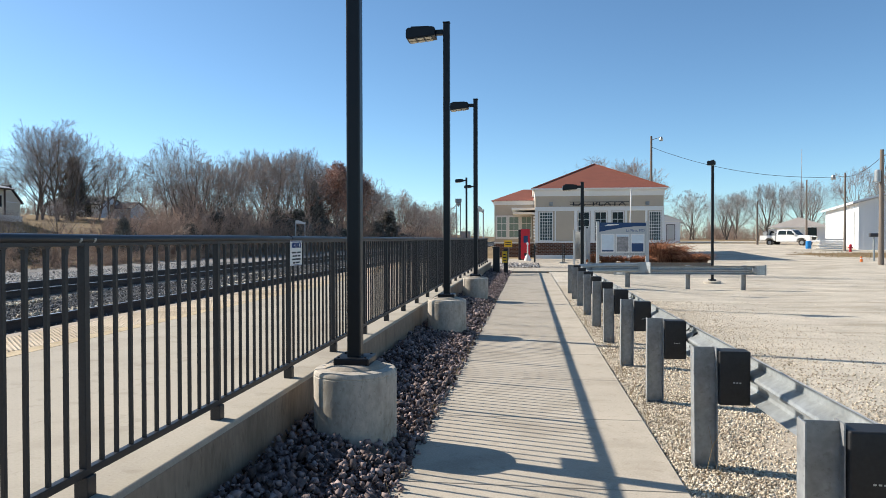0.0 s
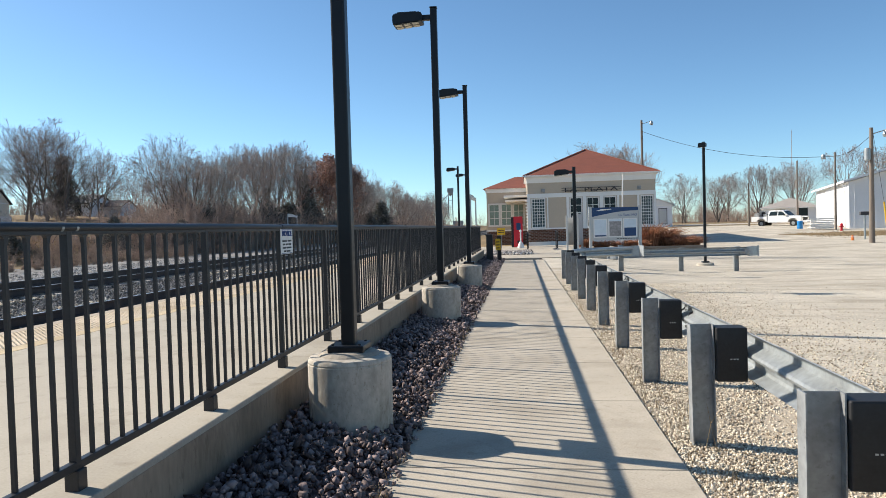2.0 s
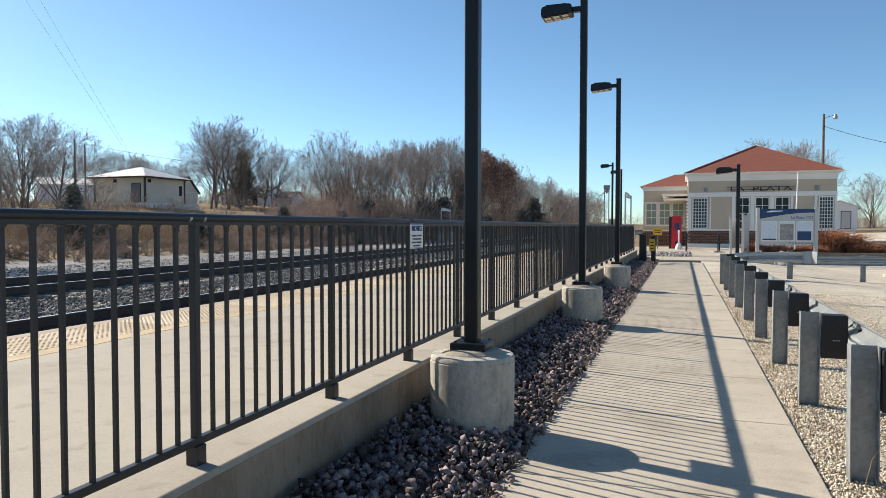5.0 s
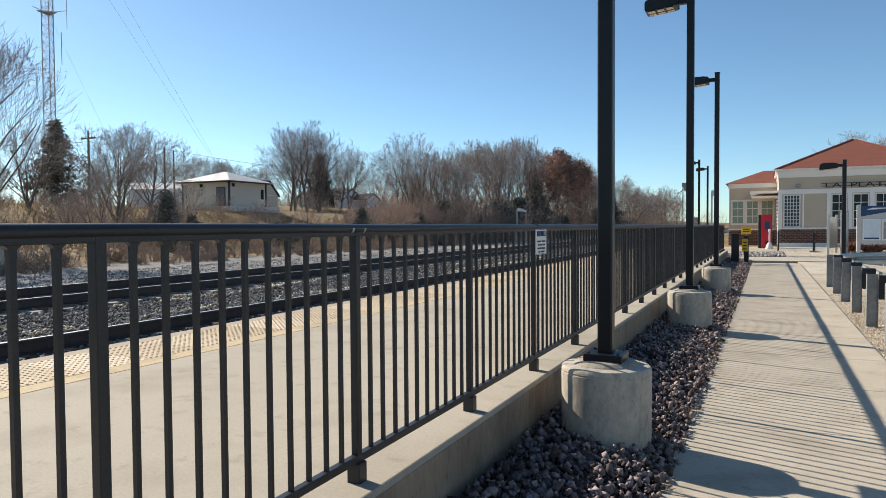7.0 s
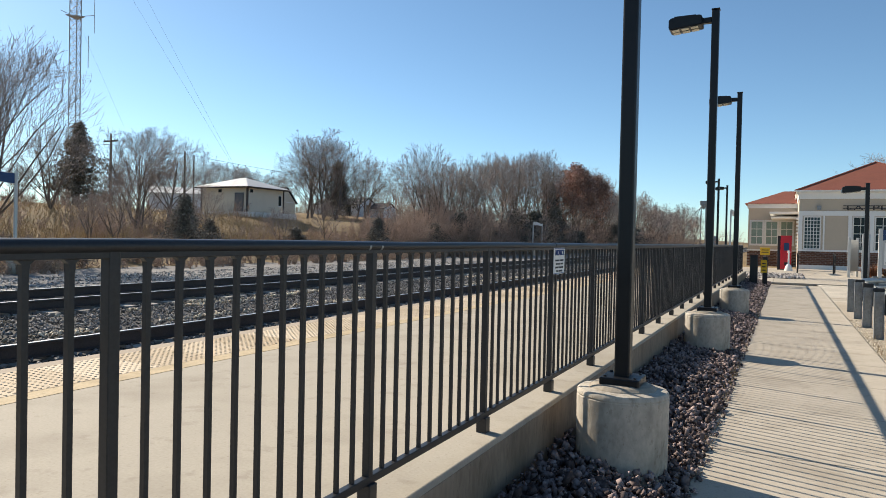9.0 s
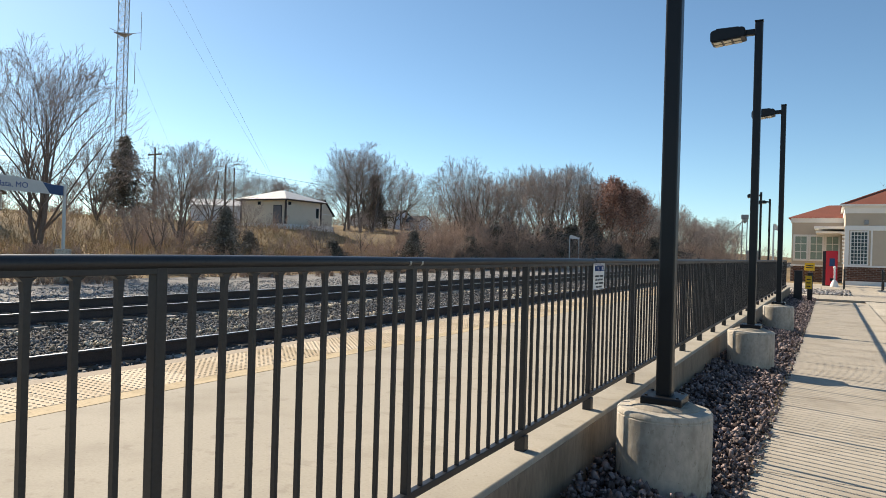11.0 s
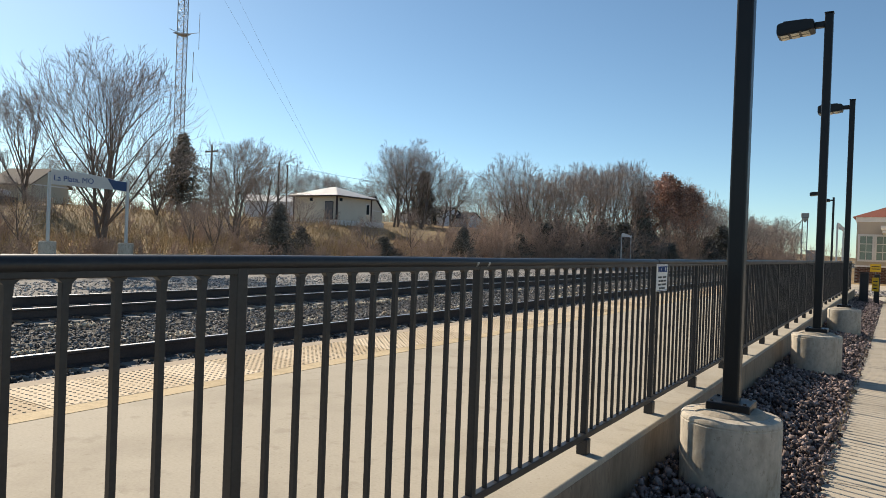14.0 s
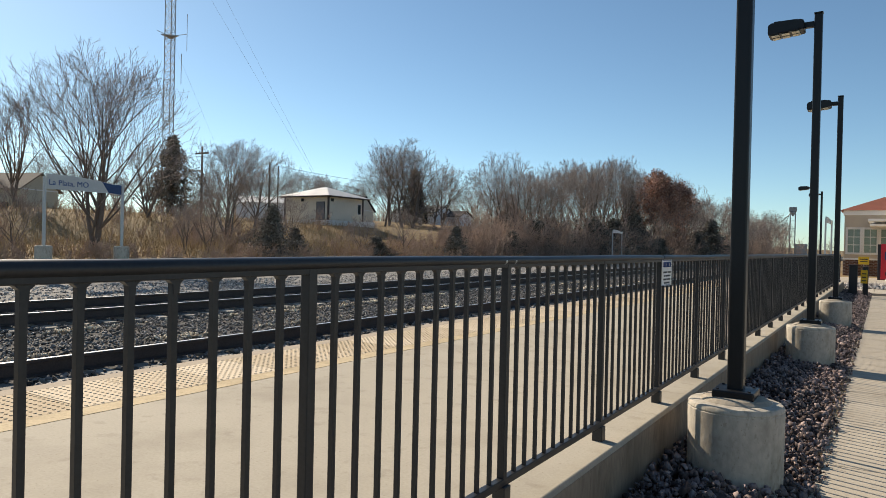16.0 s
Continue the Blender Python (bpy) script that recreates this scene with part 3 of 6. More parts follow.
# ================= pole lights on round pedestals =================
LAMPS = (-0.95, 5.18, 11.08, 17.15)
def lamp_post(at, label, pedestal=True, base=0.0, height=4.97, head=(-1, 0)):
    x, y = at
    ang = math.atan2(head[1], head[0])
    ob = thing("lamp_post", label, "lamp post", (x, y, base), "platform lamp posts")
    z0 = 0.0
    if pedestal:
        z0 = 0.588
        bm = lathe(bmesh.new(), [(0.306, -0.3), (0.309, 0.27), (0.310, 0.47), (0.311, 0.538), (0.307, 0.543), (0.307, 0.548), (0.310, 0.553), (0.307, 0.572), (0.296, 0.584), (0.24, 0.593), (0.02, 0.596)], n=56)
        for v in bm.verts:
            k = noise.noise(v.co * 3.1 + Vector((y, 0, 0))) * 0.006
            v.co.x *= 1 + k
            v.co.y *= 1 + k
        part("pedestal", bm, PEDESTAL, ob, "round cast concrete footing", True)
        part("grout", lathe(bmesh.new(), [(0.245, 0.580), (0.225, 0.600), (0.195, 0.618), (0.16, 0.626), (0.10, 0.628)], n=22), GROUT, ob, "rough tan grout bed")
    else:
        z0 = 0.1
        part("pedestal", lathe(bmesh.new(), [(0.34, -0.3), (0.34, 0.08), (0.30, 0.1)], n=32), PEDESTAL, ob, "low concrete footing", True)
        z0 = 0.08
    bm = box(bmesh.new(), -0.134, 0.134, -0.134, 0.134, z0 + 0.028, z0 + 0.085, 0.01)
    part("base_cover", bm, BLACK_PAINT, ob, "square black base cover")
    pole = box(bmesh.new(), -0.052, 0.052, -0.052, 0.052, z0 + 0.05, height, 0.012)
    part("pole", pole, BLACK_PAINT, ob, "square black steel pole")
    part("cap", box(bmesh.new(), -0.058, 0.058, -0.058, 0.058, height, height + 0.018, 0.006), BLACK_PAINT, ob)
    part("handhole_cover", box(bmesh.new(), -0.03, 0.03, 0.050, 0.058, z0 + 0.35, z0 + 0.5, 0.004), BLACK_PAINT, ob)
    R = Matrix.Rotation(ang, 4, "Z")
    arm = box(bmesh.new(), 0.05, 0.20, -0.04, 0.04, height - 0.18, height - 0.10, 0.008)
    arm.transform(R)
    part("arm", arm, BLACK_PAINT, ob)
    hd = bmesh.new()
    prism(hd, [(0.17, height - 0.215), (0.62, height - 0.26), (0.635, height - 0.235), (0.635, height - 0.115), (0.60, height - 0.085), (0.20, height - 0.075), (0.17, height - 0.10)], "y", -0.15, 0.15)
    bmesh.ops.bevel(hd, geom=hd.edges[:], offset=0.01, segments=2, affect="EDGES")
    hd.transform(R)
    head_ob = part("lamp_head", hd, BLACK_PAINT, ob, "flat black shoebox lamp head")
    for k in range(3):
        for s in (-1, 1):
            ln = box(bmesh.new(), -0.05, 0.05, -0.05, 0.05, -0.004, 0.004, 0.003)
            xk = 0.28 + 0.13 * k
            ln.transform(R @ pose(xk, s * 0.07, height - 0.2295 - 0.1 * (xk - 0.22), 0, 5.7, 0))
            part("lens", ln, LENS, head_ob, "pale lamp lens")
    for k in range(4):
        fin = box(bmesh.new(), 0.26, 0.56, -0.105 + 0.07 * k - 0.008, -0.105 + 0.07 * k + 0.008, height - 0.088, height - 0.06)
        fin.transform(R)
        part("fin", fin, BLACK_PAINT, head_ob)
    for sx in (-1, 1):
        for sy in (-1, 1):
            part("bolt", cone(bmesh.new(), (sx * 0.10, sy * 0.10, z0 + 0.08), (sx * 0.10, sy * 0.10, z0 + 0.094), 0.011, 0.011, 6), BLACK_PAINT, ob)
    return ob


for y in LAMPS:
    lamp_post((-0.88, y), "tall black pole light on a round concrete pedestal")
lamp_post((-3.05, 39.0), "tall black pole light beyond the fence end", False)
lamp_post((-2.95, 43.5), "tall black pole light beyond the fence end", False)
lamp_post((2.15, 23.0), "short black pole light behind the guardrail", False, -0.03, 3.4)
lamp_post((8.0, 30.0), "black pole light on a low footing in the gravel", False, -0.32, 5.1, (-0.35, -0.94))

# ================= guardrail =================
GX = 1.615
def w_profile():
    pts = [(0.0, 0.155), (0.012, 0.150), (0.075, 0.115), (0.082, 0.095), (0.078, 0.06), (0.006, 0.02), (0.0, 0.0), (0.006, -0.02), (0.078, -0.06), (0.082, -0.095), (0.075, -0.115), (0.012, -0.150), (0.0, -0.155)]
    return pts + [(u - 0.005 if abs(v) > 0.14 else u - 0.004, v + (0.003 if v < 0 else -0.003 if v > 0 else 0)) for u, v in pts[::-1]]


def i_post(h, deep=0.155):
    """One rolled H section, standing upright."""
    bm = bmesh.new()
    o, i, w, t = deep / 2, deep / 2 - 0.007, 0.05, 0.003
    half = [(i, t), (i, w), (o, w), (o, -w), (i, -w), (i, -t)]
    outline = half + [(-x, -y) for x, y in half]
    low = [bm.verts.new((x, y, -0.5)) for x, y in outline]
    top = [bm.verts.new((x, y, h)) for x, y in outline]
    n = len(outline)
    for k in range(n):
        bm.faces.new((low[k], low[(k + 1) % n], top[(k + 1) % n], top[k]))
    bm.faces.new(top)
    bm.faces.new(low[::-1])
    bmesh.ops.recalc_face_normals(bm, faces=bm.faces)
    return bm


BEAM_Z = 0.60
guardrail = thing("guardrail", "galvanised W-beam guardrail on steel posts with black blocks", "guardrail", (0, 0, -0.03))
gpost = to_mesh("post", i_post(0.825), GALV_DARK)
gblock = to_mesh("spacer_block", box(bmesh.new(), 0.0, 0.20, -0.075, 0.075, 0.445, 0.81, 0.008), BLOCK)
bolt_bm = bmesh.new()
cone(bolt_bm, (0.31, 0, BEAM_Z + 0.03), (0.345, 0, BEAM_Z + 0.03), 0.018, 0.014, 8)
gbolt = to_mesh("bolt", bolt_bm, GALV)
for k in range(-1, 10):
    y = 3.135 + 1.905 * k
    p = part("post", gpost, None, guardrail, "weathered steel post")
    p.location, p.rotation_euler = (GX, y, rng.normal(0, 0.006)), (rng.normal(0, 0.008), rng.normal(0, 0.008), rng.normal(0, 0.03))
    b = part("spacer_block", gblock, None, guardrail, "black plastic spacer block")
    b.location, b.rotation_euler = (GX + 0.079, y, rng.normal(0, 0.006)), (0, 0, rng.normal(0, 0.02))
    part("bolt", gbolt, None, guardrail).location = (GX - 0.01, y, 0.0)
    if 0 <= k < 4:
        for u in (0.095, 0.115, 0.135):
            part("moulded_mark", box(bmesh.new(), u - 0.007, u + 0.005, -0.0765, -0.0745, 0.595, 0.602), GREY_PANEL, b, "small pale moulded mark")
BX = GX + 0.285
ARC = [(BX + 2.1 - 2.1 * math.cos(a), 21.2 + 2.1 * math.sin(a), 0) for a in [math.pi / 2 * q / 12 for q in range(1, 13)]]
path = [(BX, y, 0) for y in np.arange(-1.0, 21.3, 0.9525)] + ARC
part("end_plate", sweep(bmesh.new(), [(BX + 2.05, 23.26, BEAM_Z + 0.03), (BX + 2.3, 23.22, BEAM_Z + 0.03), (BX + 2.42, 23.05, BEAM_Z + 0.03)], [(0.0, 0.18), (0.007, 0.18), (0.007, -0.18), (0.0, -0.18)]), GALV, guardrail, "flared steel end plate")
for px, py in ((BX + 0.45, 22.55), (BX + 1.75, 23.45)):
    part("post", gpost, None, guardrail, "weathered steel post").location = (px, py, 0)
lo = [(x, y, BEAM_Z + 0.03) for x, y, _ in path]
part("beam", sweep(bmesh.new(), lo, w_profile()), GALV, guardrail, "corrugated steel beam")
for k in range(0, 10, 2):
    y = 3.135 + 1.905 * k
    part("lap_joint", sweep(bmesh.new(), [(BX + 0.005, y + d, BEAM_Z + 0.03) for d in (-0.16, 0, 0.16)], w_profile()), GALV, guardrail)
    for dz in (-0.10, -0.055, 0.055, 0.10):
        for dy in (-0.09, 0.09):
            part("bolt", cone(bmesh.new(), (BX + 0.055, y + dy, BEAM_Z + 0.03 + dz), (BX + 0.105, y + dy, BEAM_Z + 0.03 + dz), 0.014, 0.012, 6), GALV, guardrail)

cross = thing("guardrail", "galvanised W-beam guardrail across the edge of the lot", "guardrail", (0, 26.0, -0.14))
part("beam", sweep(bmesh.new(), [(x, -0.3 if x < 8.4 else -0.3 + (x - 8.4) * 0.5, 0.55) for x in (3.85, 5.2, 6.6, 7.9, 8.45, 8.6)], [(-u, v) for u, v in w_profile()]), GALV, cross)


def fishtail(parent, x, y, way):
    """A flared, folded end wing on a beam."""
    plate = [(0.0, 0.17), (0.006, 0.17), (0.006, -0.17), (0.0, -0.17)]
    pts = [(x + way * q * 0.42, y - 0.10 * math.sin(q * 3.0) * (1 - q) + 0.16 * q * q, 0.55) for q in (0, 0.2, 0.4, 0.6, 0.8, 1.0)]
    wing_ = part("end_wing", sweep(bmesh.new(), pts, plate), GALV, parent, "flared steel end wing")
    part("end_roll", cone(bmesh.new(), (pts[-1][0], pts[-1][1], 0.36), (pts[-1][0], pts[-1][1], 0.74), 0.035, 0.035, 12), GALV, parent)
    part("fold", prism(bmesh.new(), [(x - way * 0.10, 0.55 + 0.10), (x + way * 0.12, 0.55), (x - way * 0.10, 0.55 - 0.10)], "y", y - 0.115, y - 0.085), GALV_DARK, parent, "dark folded throat of the end wing")
    return wing_


fishtail(cross, 8.35, -0.28, 1)
fishtail(cross, 3.95, -0.28, -1)
for x in (4.0, 6.13, 8.05):
    ob = part("post", gpost, None, cross)
    ob.location = (x, 0, -0.12)
    blk = part("spacer_block", box(bmesh.new(), x - 0.075, x + 0.075, -0.22, -0.05, 0.38, 0.72, 0.008), GALV_DARK, cross)

# ================= railway tracks =================
def rail_bm(x, z, y0, y1):
    """A rail: foot, web and head, its running surface at z."""
    h = 0.19
    out = [(-0.07, z - h), (0.07, z - h), (0.07, z - h + 0.012), (0.012, z - h + 0.03), (0.009, z - 0.045), (0.036, z - 0.035), (0.036, z - 0.006), (-0.036, z - 0.006), (-0.036, z - 0.035), (-0.009, z - 0.045), (-0.012, z - h + 0.03), (-0.07, z - h + 0.012)]
    return prism(bmesh.new(), [(x + u, v) for u, v in out], "y", y0, y1)


def track(xa, za, xb, zb, y0, y1, pitch, label):
    ob = thing("railway_track", label, "railway track", kind="structure")
    for x, z in ((xa, za), (xb, zb)):
        r = part("rail", rail_bm(x, z, y0, y1), RAIL_RUST, ob, "rust-brown steel rail")
        part("running_surface", box(bmesh.new(), x - 0.030, x + 0.030, y0, y1, z - 0.008, z, 0.003), RAIL_SHINE, r, "polished rail head")
    c, tilt = (xa + xb) / 2, math.atan2(za - zb, xa - xb)
    bm = box(bmesh.new(), -1.2, 1.2, -0.115, 0.115, -0.16, 0.0, 0.012)
    me = to_mesh("tie", bm, TIE)
    pl = to_mesh("tie_plate", box(bmesh.new(), -0.17, 0.17, -0.09, 0.09, -0.01, 0.012, 0.003), RAIL_RUST)
    for k, y in enumerate(np.arange(-8, 60, pitch)):
        t = part("tie", me, None, ob)
        t.location = (c + rng.normal(0, 0.03), y + rng.normal(0, 0.02), (za + zb) / 2 - 0.198 + rng.normal(0, 0.004))
        t.rotation_euler = (0, -tilt, rng.normal(0, 0.01))
        if y < 22:
            for s in (-1, 1):
                p = part("tie_plate", pl, None, t)
                p.location = (s * 0.75, 0, 0)
    return ob


track(-6.70, 0.20, -8.135, 0.21, -30, 320, 0.56, "railway track with dark rails on weathered ties")
track(-12.62, 0.25, -14.055, 0.33, -30, 320, 0.56, "second railway track, slightly banked, with dark rails")


def scatter(n, x0, x1, y0, y1, bias=1.0):
    """Places, thicker towards y0."""
    u = rng.random(n) ** bias
    return rng.uniform(x0, x1, n), y0 + (y1 - y0) * u


x, y = scatter(56000, -15.6, -8.3, -4, 40, 1.6)
z = 0.0 + 0.02 * np.exp(-((x + 13.3) / 1.9) ** 2) + rng.uniform(-0.035, 0.02, len(x))
keep = (np.abs(x + 8.135) > 0.13) & (np.abs(x + 12.62) > 0.13) & (np.abs(x + 14.055) > 0.13)
keep &= ~((x < -11.98) & (x > -14.7) & (np.abs((y + 8.28) % 0.56 - 0.28) < 0.125) & (rng.random(len(x)) < 0.9))
x, y, z = x[keep], y[keep], z[keep]
ob = part("ballast_stones", stones("ballast_stones", np.stack([x, y, z], 1), rng.uniform(0.02, 0.043, len(x)), BALLAST_STONE, "octa", 0.8), None)
tagged(ob, "loose angular grey ballast stones between the rails", "ballast stones", kind="stuff")
sh = part("ballast_shoulder", sheet("ballast_shoulder", span((-25.0, -15.4, 0.4)), span((-30, 40, 0.5), (40, 320, 5)), SHOULDER, 0.0, 0.015), SHOULDER)
tagged(sh, "pale grey gravel shoulder beyond the second track", "gravel", kind="structure")
SHOULDER_STONE = material("pale_shoulder_stone", (0.20, 0.19, 0.18), 0.9, 0, 0.5, 30, 3, 0.3, 0.006, tint=(0.52, 0.49, 0.45), rand="island")
x, y = scatter(15000, -22.0, -15.3, 0, 42, 1.3)
ob = part("shoulder_stones", stones("shoulder_stones", np.stack([x, y, land(x, y) + 0.01 + rng.uniform(-0.02, 0.015, len(x))], 1), rng.uniform(0.025, 0.055, len(x)), SHOULDER_STONE, "octa", 0.8), None)
tagged(ob, "pale grey stones on the gravel shoulder", "gravel", kind="stuff")
# stones along the platform edge
x, y = scatter(9000, -8.0, -5.75, -3, 30, 1.4)
ob = part("ballast_stones", stones("ballast_stones", np.stack([x, y, rng.uniform(-0.03, 0.03, len(x)) - 0.135 * step(-6.75, -6.5, x)], 1), rng.uniform(0.025, 0.055, len(x)), BALLAST_STONE, "octa", 0.8), None)
tagged(ob, "loose ballast stones along the platform edge", "ballast stones", kind="stuff")

# pale chips in drifts along the rails
cx, cy = [], []
for base in (-8.75, -9.6, -11.6, -13.1, -15.2):
    for _ in range(16):
        y0, ln = rng.uniform(1, 36), rng.uniform(0.3, 1.2)
        m_ = int(46 * ln)
        cy.append(y0 + rng.normal(0, ln * 0.5, m_))
        cx.append(base + rng.uniform(-0.25, 0.25) + rng.normal(0, 0.07, m_))
cx, cy = np.concatenate(cx), np.concatenate(cy)
cz = 0.028 + 0.02 * np.exp(-((cx + 13.3) / 1.9) ** 2) + rng.uniform(-0.01, 0.015, len(cx))
ob = part("pale_ballast_chips", stones("pale_ballast_chips", np.stack([cx, cy, cz], 1), rng.uniform(0.025, 0.05, len(cx)), PEBBLE, "block", 0.6), None)
tagged(ob, "pale limestone chips in drifts along the rails", "ballast stones", kind="stuff")

# ================= rock strip beside the walkway =================
RX0, RX1 = -1.355, -0.36
soil = part("rock_bed", sheet("rock_bed", np.linspace(RX0, RX1, 8), np.arange(-4, 33.2, 0.4), ROCK, -0.03, 0.01), ROCK)
tagged(soil, "bed beneath dark decorative rocks", "rock bed", kind="structure")
n = 34000
x, y = scatter(n, RX0 + 0.03, -0.425, -2.5, 33, 1.5)
x = np.where(rng.random(n) < 0.035, rng.uniform(-0.44, -0.36, n), x)
mound = 0.012 + 0.14 * (1 - np.clip((x + 1.36) / 0.97, 0, 1) ** 2.2) + 0.018 * np.sin(y * 1.7) * np.sin(x * 5)
z = mound + rng.uniform(-0.08, 0.022, n)
keep = np.ones(n, bool)
for py in LAMPS:
    keep &= np.hypot(x + 0.88, y - py) > 0.322
sz = 0.014 + 0.034 * rng.random(n) ** 1.9
sz[x > -0.43] *= 0.7
z[x > -0.43] = 0.005 + sz[x > -0.43] * 0.5
rocks = part("landscape_rocks", stones("landscape_rocks", np.stack([x, y, z], 1)[keep], sz[keep], ROCK, "block", 0.62), None)
tagged(rocks, "dark purple-brown broken landscape rocks beside the walkway", "rocks", kind="stuff")

# pale pebbles below the guardrail
sh = part("gravel_strip", sheet("gravel_strip", np.linspace(1.388, 2.9, 8), np.arange(-6, 24, 0.5), GRAVEL, -0.024, 0.004), GRAVEL)
tagged(sh, "tan gravel strip below the guardrail", "gravel", kind="structure")
n = 105000
x = 1.395 + np.clip(rng.exponential(0.95, n), 0, 7)
y = 2.0 + 16 * rng.random(n) ** 1.8
z = -0.024 + rng.uniform(-0.008, 0.007, n)
peb = part("gravel_pebbles", stones("gravel_pebbles", np.stack([x, y, z], 1), rng.uniform(0.006, 0.017, n), PEBBLE, "octa", 0.75), None)
tagged(peb, "loose pale limestone pebbles under the guardrail", "gravel", kind="stuff")
COBBLE = material("grey_brown_cobble", (0.16, 0.135, 0.12), 0.85, 0, 0.5, 30, 2, 0.4, 0.008, tint=(0.55, 0.50, 0.45), rand="island")
n = 1900
x, y = rng.uniform(-1.6, 1.0, n), rng.uniform(37, 43, n)
ob = part("cobble_patch", stones("cobble_patch", np.stack([x, y, np.full(n, 0.03)], 1), rng.uniform(0.04, 0.09, n), COBBLE, "block", 0.8), None)
tagged(ob, "patch of grey-tan cobbles beside the paving", "cobbles", kind="stuff")
# dry weeds among the pebbles
segs = []
for k in range(170):
    px, py = 1.42 + 0.5 * rng.random() ** 2, 2.5 + 12 * rng.random() ** 1.5
    if k > 120:
        px, py = rng.uniform(-0.41, -0.38), 2 + 16 * rng.random()
    for _ in range(4):
        a, l = rng.random() * 6.28, rng.uniform(0.04, 0.13)
        segs.append((px, py, -0.03, px + math.cos(a) * l * 0.5, py + math.sin(a) * l * 0.5, l, 0.0018, 0.0006))
segs += [(1.60, 4.93, -0.03, 1.63, 4.9, 0.16, 0.003, 0.002), (1.63, 4.9, 0.16, 1.60, 4.88, 0.30, 0.002, 0.001), (1.63, 4.9, 0.16, 1.68, 4.9, 0.24, 0.002, 0.001)]
v, f = tubes(segs, 3)
weed = part("dry_weeds", np_mesh("dry_weeds", v, f, DRY_GRASS), DRY_GRASS)
tagged(weed, "sparse dry weeds along the walkway edge", "weeds", kind="stuff")

# tactile paving along the platform edge
bm = box(bmesh.new(), -0.388, 0.388, -0.303, 0.303, -0.03, 0.0, 0.003)
for i in range(13):
    for j in range(10):
        px, py = -0.36 + 0.06 * i, -0.273 + 0.0607 * j
        r0 = [bm.verts.new((px + 0.0125 * math.cos(q), py + 0.0125 * math.sin(q), 0.0)) for q in [k * math.pi / 3 for k in range(6)]]
        r1 = [bm.verts.new((px + 0.009 * math.cos(q), py + 0.009 * math.sin(q), 0.005)) for q in [k * math.pi / 3 for k in range(6)]]
        bm.faces.new(r1)
        for k in range(6):
            bm.faces.new((r0[k], r0[(k + 1) % 6], r1[(k + 1) % 6], r1[k]))
tile_me = to_mesh("tactile_tile", bm, TACTILE)
tactile = thing("tactile_strip", "faded yellow tactile paving with raised domes", "tactile paving", kind="structure")
for k in range(74):
    t = part("tactile_tile", tile_me, None, tactile)
    t.location = (-5.010, -12.5 + 0.61 * k + 0.3, PZ + 0.002 + rng.normal(0, 0.0008))


# ================= signs =================
def header_sign(at, turn, label, text=True):
    """A station name sign: two posts on tall footings and an arched header board."""
    ob = thing("station_sign", label, "sign", at)
    ob.rotation_euler = (0, 0, turn)
    for s in (-1, 1):
        part("footing", lathe(bmesh.new(), [(0.27, -0.95), (0.27, 0.9), (0.24, 0.93)], s * 1.42, 0, 20), PEDESTAL, ob, "round concrete footing", True)
        part("post", box(bmesh.new(), s * 1.42 - 0.045, s * 1.42 + 0.045, -0.045, 0.045, 0.9, 3.27, 0.008), GREY_PANEL, ob)
    low = 0.12 if text else 0.30
    arch = [(-1.36, 2.74), (0.9, 2.74), (1.36, 2.70), (1.36, 3.20), (1.0, 3.20), (0.5, 3.28), (-0.4, 3.36), (-1.36, 3.38)]
    arch = [(u, v + low if v < 2.8 else v) for u, v in arch]
    part("board", prism(bmesh.new(), arch, "y", -0.03, 0.03), GREY_PANEL, ob, "light grey arched board")
    if text:
        part("blue_band", prism(bmesh.new(), [(0.86, 2.875), (1.355, 2.835), (1.355, 3.19), (1.0, 3.19), (0.6, 3.25)], "y", -0.036, 0.036), BLUE_PANEL, ob, "blue corner panel")
        words("lettering", "La Plata, MO", 0.27, BLUE_INK, ob, pose(-0.60, -0.034, 3.00, 90, 0, 0), "blue lettering")
    return ob


header_sign((-24.0, 13.98, 0.33), radians(90), "grey and blue station name sign beyond the tracks")
header_sign((-22.0, 66.4, 0.0), radians(90), "pale station sign frame beside the far track", False)
header_sign((-2.75, 46.5, 0.30), radians(87), "pale station name sign seen edge-on beyond the platform", False)

info = thing("information_sign", "grey station information board with blue header and posters", "sign", (5.8, 41.0, -0.05))
for s in (-1, 1):
    part("post", box(bmesh.new(), s * 1.40 - 0.085, s * 1.40 + 0.085, -0.08, 0.08, -0.2, 2.58, 0.01), GREY_PANEL, info)
part("board", box(bmesh.new(), -1.31, 1.31, -0.05, 0.05, 0.62, 2.30, 0.006), GREY_PANEL, info, "light grey panel")
part("header", prism(bmesh.new(), [(-1.31, 2.305), (1.31, 2.305), (1.31, 2.50), (-1.31, 2.52)], "y", -0.05, 0.05), BLUE_PANEL, info, "dark blue header band")
part("header_sweep", prism(bmesh.new(), [(-1.31, 1.98), (-0.7, 2.10), (0.0, 2.22), (0.7, 2.29), (1.2, 2.302), (-1.31, 2.302)], "y", -0.058, -0.052), BLUE_PANEL, info, "blue sweeping band")
part("header_mark", prism(bmesh.new(), [(-1.05, 2.33), (-0.75, 2.33), (-0.2, 2.38), (-0.2, 2.42), (-0.8, 2.42)], "y", -0.056, -0.051), WHITE_PAINT, info, "plain white mark")
words("lettering", "La Plata, MO", 0.20, BLUE_INK, info, pose(0.72, -0.056, 1.99, 90, 0, 0), "dark lettering")
